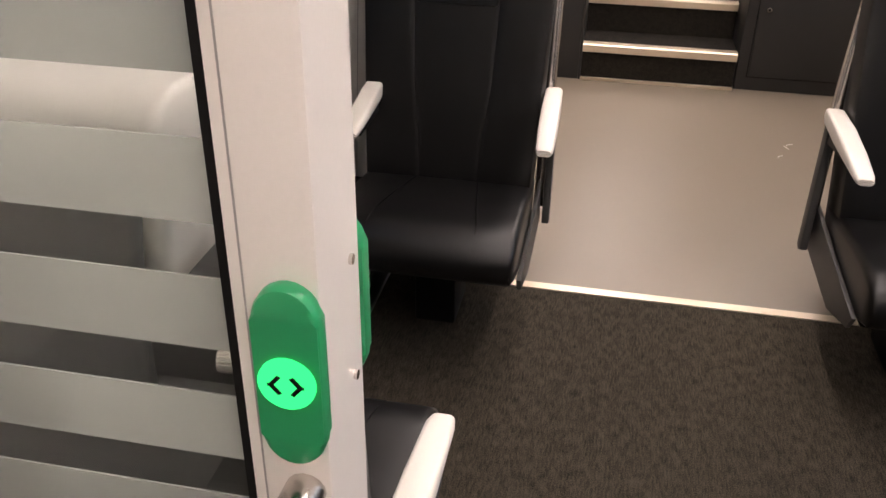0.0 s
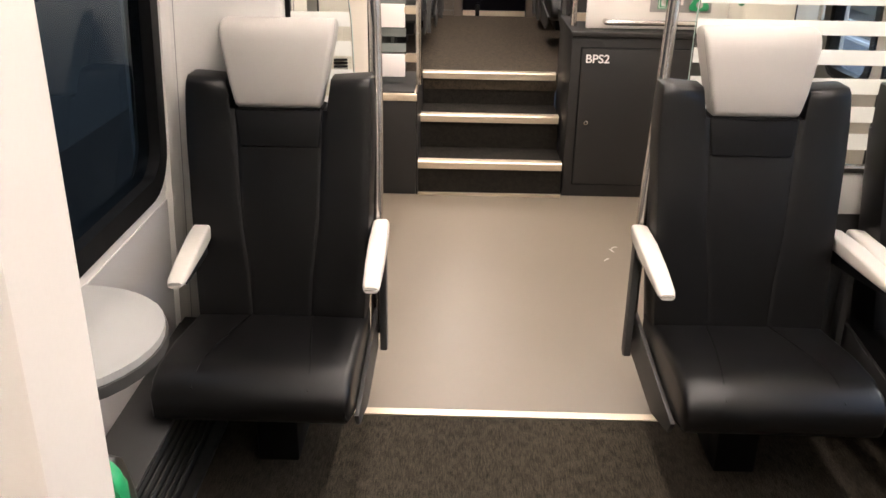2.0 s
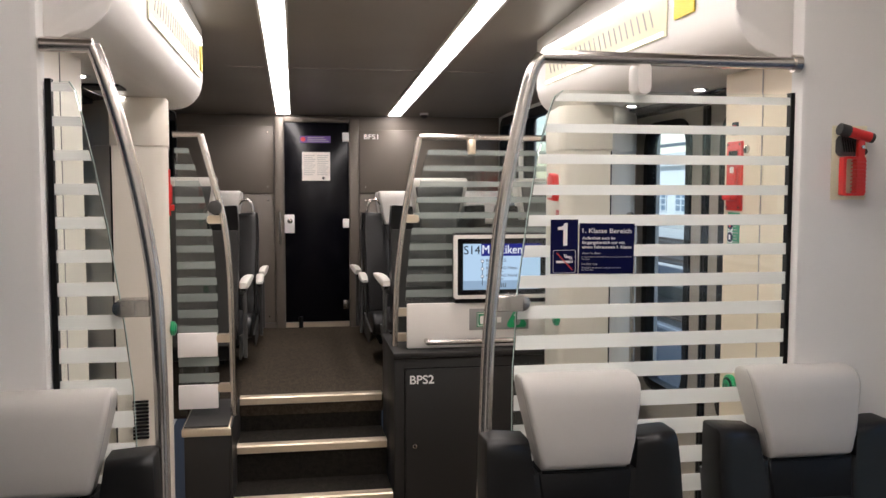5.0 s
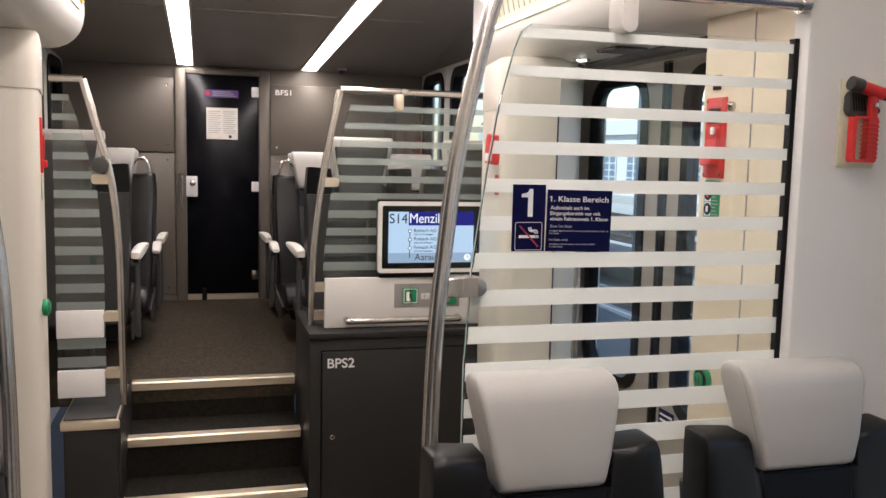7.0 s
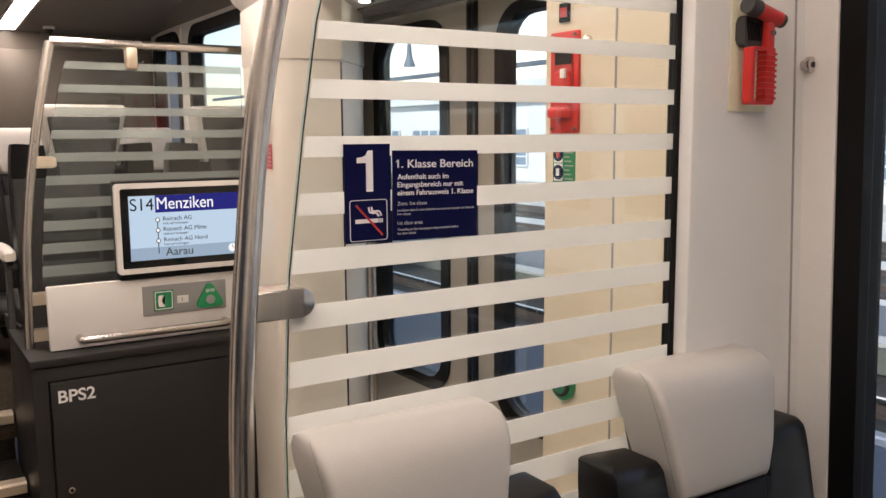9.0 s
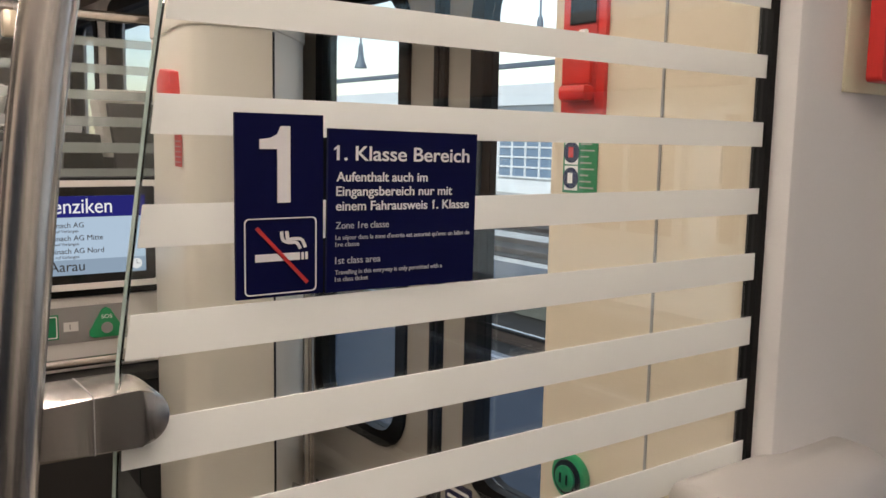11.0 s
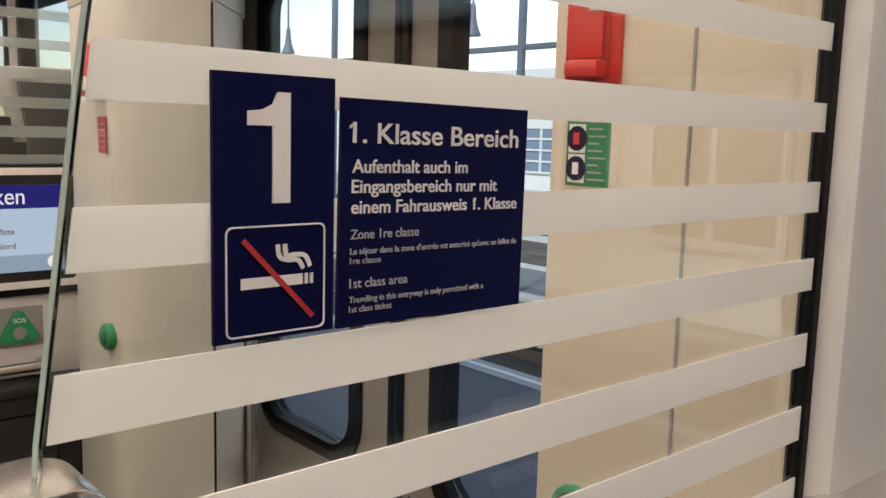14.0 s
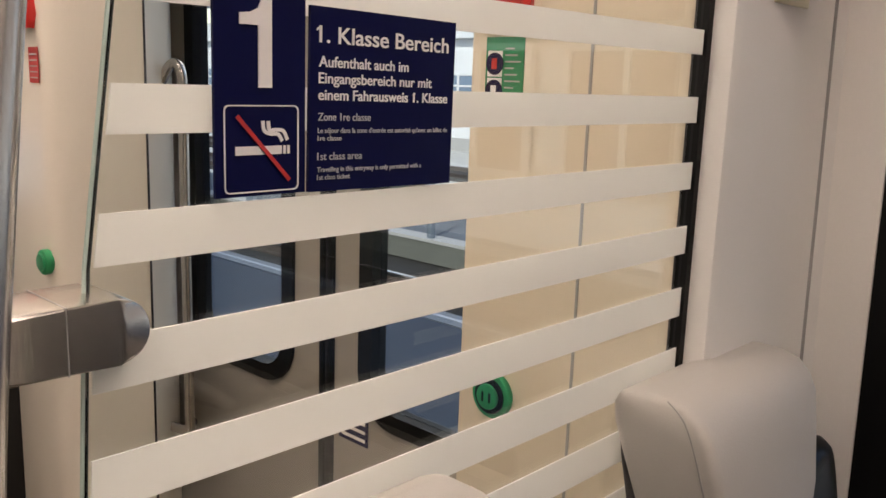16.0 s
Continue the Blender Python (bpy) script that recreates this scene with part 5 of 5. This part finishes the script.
# slotted grille on the left far pillar
gr = thing("air_grille", (-0.70, -0.55, 0.75), "dark slotted air grille in the white pillar", "grille")
for r in range(11):
    part("slot", prism([(-0.678, -0.5465), (-0.738, -0.555), (-0.738, -0.53), (-0.678, -0.52)], "z", 0.67 + r * 0.015, 0.678 + r * 0.015), M_BLACK, gr)
hd = thing("pillar_label", (1.08, -0.44, 1.9), "black lettering on the white pillar head", "lettering")
words("lettering", "73/B", 0.045, Matrix.Translation((1.094, -0.345, 1.885)) @ Matrix.Rotation(radians(-98), 4, "Z") @ Matrix.Rotation(radians(90), 4, "X"), M_SHELL, hd, 0.11)

hd = thing("pillar_head_label", (1.4, -1.95, 2.05), "embossed grey lettering on the cream pillar head", "lettering")
part("plate", box(1.30, 1.45, -1.9485, -1.9455, 1.985, 2.055), M_PANEL, hd)
words("lettering", "BP11L", 0.05, facing_back(1.312, -1.9495, 2.0), M_GREYPL, hd, 0.115)
ds = thing("door_sticker", (1.57, -0.95, 0.75), "blue and white sticker on the entrance door", "sticker")
part("sheet", box(1.5695, 1.5712, -1.04, -0.935, 0.69, 0.765), M_NAVY, ds)
for k in range(3):
    part("stripe", box(1.5685, 1.5693, -1.03, -0.945, 0.700 + k * 0.021, 0.708 + k * 0.021), M_PAPER, ds)
dome = thing("ceiling_camera", (0.95, 2.75, ceil_z(2.75)), "small white dome camera under the ceiling", "camera")
part("base", cyl((0.95, 2.75, ceil_z(2.75) - 0.008), "z", 0.035, 0.018, 20, 0.003), M_PAPER, dome)
bd = bmesh.new()
bmesh.ops.create_uvsphere(bd, u_segments=16, v_segments=10, radius=0.026, matrix=Matrix.Translation((0.95, 2.75, ceil_z(2.75) - 0.02)))
part("dome", bd, M_SHELL, dome)

# ---- outside: platform, tracks, buildings ----
setting("ground", box(-300, 300, -300, 300, -1.2, -1.0), M_BALLAST, "dark track ballast ground")
setting("platform", box(1.80, 5.0, -60, 60, -0.95, -0.28), M_ASPHALT, "blue grey asphalt platform")
setting("platform_edge", box(5.005, 5.25, -60, 60, -0.9, -0.272), M_CONC, "pale concrete platform edge")
setting("platform_line", box(5.10, 5.15, -60, 60, -0.272, -0.268), M_PAPER, "white safety line")
setting("platform_far", box(8.92, 11.0, -60, 60, -0.98, -0.68), M_CONCSHADE, "low concrete platform between the tracks, coloured dark for its shaded face")
setting("platform_far_edge", box(8.90, 9.22, -60, 60, -0.678, -0.63), M_CONC, "pale concrete edge of the low platform")
setting("platform_far_top", box(9.225, 10.9, -60, 60, -0.678, -0.634), M_ASPHALT, "grey asphalt of the low platform")
setting("ground_gravel", box(11.0, 60, -60, 60, -1.0, -0.93), M_GRAVEL, "pale gravel yard")
for x, zr in ((6.2, -0.82), (7.64, -0.82), (13.2, -0.78), (14.6, -0.78), (17.0, -0.78), (18.4, -0.78)):
    rl = thing("rail", (x, 0, -0.9), "steel rail on ballast", "rail", "rails")
    part("head", box(x - 0.036, x + 0.036, -60, 60, zr - 0.05, zr, 0.006), M_RAIL if x < 10 else M_RUST, rl)
    part("web", box(x - 0.01, x + 0.01, -60, 60, zr - 0.15, zr - 0.05), M_RUST, rl)
    part("foot", box(x - 0.07, x + 0.07, -60, 60, zr - 0.18, zr - 0.15), M_RUST, rl)
for x in (13.9, 17.7):
    bed = box(x - 1.15, x + 1.15, -60, 60, -0.93, -0.90)
    setting("ground_track", bed, M_BALLAST, "dark stained ballast bed")
hall = thing("station_hall", (24, 0, -1), "white industrial hall with gridded windows and red upper cladding", "building")
part("wall", box(24, 34, -40, 70, -0.95, 3.1), M_FACADE, hall, "white rendered wall")
part("eaves", box(23.6, 34, -40, 70, 3.12, 3.95), M_FACADE, hall, "white projecting eaves")
part("plinth", box(23.93, 23.995, -40, 70, -0.95, -0.45), M_CONC, hall, "grey plinth")
part("cladding", box(24.4, 34, -40, 12.8, 3.97, 5.4), M_ROOFRED, hall, "dull red cladding")
part("roof", box(24.2, 34.2, -40.2, 13.0, 5.42, 5.6), M_CONC, hall)
for k in range(16):
    y = -34.5 + k * 5.6
    w = part("window", box(23.94, 23.998, y, y + 4.2, 0.22, 1.85), M_PANE, hall, "gridded window")
    for j in range(6):
        part("bar", box(23.89, 23.938, y + j * 0.84 - 0.04, y + j * 0.84 + 0.04, 0.20, 1.87), M_FACADE, w)
    for j in range(5):
        part("bar", box(23.885, 23.935, y, y + 4.2, 0.22 + j * 0.4075 - 0.035, 0.22 + j * 0.4075 + 0.035), M_FACADE, w)
for y0, y1 in ((-5.0, 0.5), (0.5, 5.96), (5.96, 10.46), (10.46, 13.2), (13.2, 18.7), (18.7, 24.2)):
    po = thing("platform_post", (9.0, y0, -0.64), "slim grey steel canopy post on the platform", "post", "canopy posts")
    part("shaft", box(8.96, 9.04, y0 - 0.045, y0 + 0.045, -0.64, 5.0, 0.004), M_POST, po)
    part("beam", box(8.97, 9.03, y0 + 0.046, y1 - 0.046, 2.71, 2.79, 0.004), M_POST, po)
    part("brace", tube([(9.0, y0 + 0.05, 3.9), (9.0, y0 + 1.1, 4.9)], 0.035, 8), M_POST, po)
    part("purlin", box(8.97, 9.03, y0 + 0.046, y1 - 0.046, 4.85, 4.99, 0.004), M_POST, po)
for y in (-4.0, 1.46, 6.95, 12.0, 17.5):
    lm = thing("hanging_lamp", (9.0, y, 3.1), "dark bell-shaped hanging platform lamp", "lamp", "platform lamps")
    part("cord", tube([(9.0, y, 3.3), (9.0, y, 4.84)], 0.018, 6), M_POST, lm)
    prof = ((0.03, 3.42), (0.045, 3.36), (0.05, 3.24), (0.065, 3.14), (0.105, 3.03), (0.125, 2.98), (0.125, 2.965))
    part("bell", loft([[(9.0 + r * math.cos(2 * math.pi * q / 18), y + r * math.sin(2 * math.pi * q / 18), z) for q in range(18)] for r, z in prof]), M_POST, lm)
# assumed building: dark backdrop for the left windows, also shades the platform
shed = thing("dark_shed", (-6, 0, -1), "assumed backdrop building beside the train, coloured dark as if shaded", "building")
part("wall", box(-7, -4.2, -30, 30, -1.0, 7.5), M_SHADE, shed, "wall coloured dark as if in shade")
for k in range(9):
    part("pier", box(-4.2, -4.0, -20 + k * 4.5, -19.4 + k * 4.5, -1.0, 7.4), M_GREYPL, shed, "pale pier")
for k in range(18):
    y = -19.2 + k * 2.25 + (0.25 if k % 2 else 0.0)
    w = part("window", box(-4.199, -4.17, y, y + 1.5, 0.75, 3.0), M_PANE, shed, "tall dark window")
    part("frame", frame_ring(rrect(y - 0.06, y + 1.56, 0.69, 3.06, 0.01), rrect(y, y + 1.5, 0.75, 3.0, 0.01), "x", -4.199, -4.12), M_PANEL, w)
    part("bar", box(-4.169, -4.13, y + 0.72, y + 0.78, 0.75, 3.0), M_PANEL, w)

# canopy over the far end of the platform, added to darken the upper windows' view
roof = thing("platform_canopy", (3.4, 9.0, -0.28), "dark grey platform canopy on steel posts", "canopy")
part("roof", box(1.95, 5.1, 8.5, 50, 3.62, 3.80, 0.02), M_SHADE, roof, "boarded canopy roof, dark tone for its shaded underside")
part("fascia", box(5.101, 5.16, 8.5, 50, 3.50, 3.86, 0.01), M_POST, roof)
for k in range(9):
    part("cross_beam", box(2.0, 5.09, 9.0 + k * 5.0, 9.14 + k * 5.0, 3.42, 3.615), M_POST, roof)
    part("post", box(3.42, 3.56, 9.0 + k * 5.0, 9.14 + k * 5.0, -0.28, 3.418, 0.01), M_POST, roof)

# station shop beside the tracks, mirrored in the partition glass
shop = thing("station_shop", (9.5, -10, -0.28), "white station shop with brown fascia and brown shutters", "building")
part("wall", box(9.6, 12.0, -16.0, -5.5, -0.95, 3.2), M_FACADE, shop, "white rendered wall")
part("fascia", box(9.2, 9.55, -16.2, -5.3, 2.35, 3.25, 0.02), M_FASCIA, shop, "brown fascia board")
part("roof", box(9.0, 12.2, -16.4, -5.1, 3.26, 3.4, 0.01), M_CONC, shop)
for k in range(4):
    y = -15.2 + k * 2.4
    w = part("window", box(9.52, 9.595, y, y + 1.7, 0.4, 2.0), M_FASCIA, shop, "white framed brown shutter")
    part("frame", frame_ring(rrect(y - 0.1, y + 1.8, 0.3, 2.1, 0.01), rrect(y, y + 1.7, 0.4, 2.0, 0.01), "x", 9.46, 9.56), M_PAPER, w)
    part("bar", box(9.47, 9.518, y + 0.8, y + 0.88, 0.4, 2.0), M_PAPER, w)

# pale scratch marks on the vinyl
for x, y, a in ((0.572, -0.70, 0.6), (0.555, -0.735, 2.2), (0.515, -0.845, 0.9)):
    sc = thing("floor_scuff", (x, y, 0.001), "short pale scratch mark on the vinyl floor", "scratch", "floor scratches")
    part("mark", tube(smooth_path([(x + 0.016 * q * math.cos(a) + 0.004 * math.sin(3 * q), y + 0.02 * q * math.sin(a) + 0.004 * math.cos(4 * q), 0.0004) for q in (-1, -0.4, 0.2, 0.7, 1)]), 0.0016, 6), M_PAPER, sc)
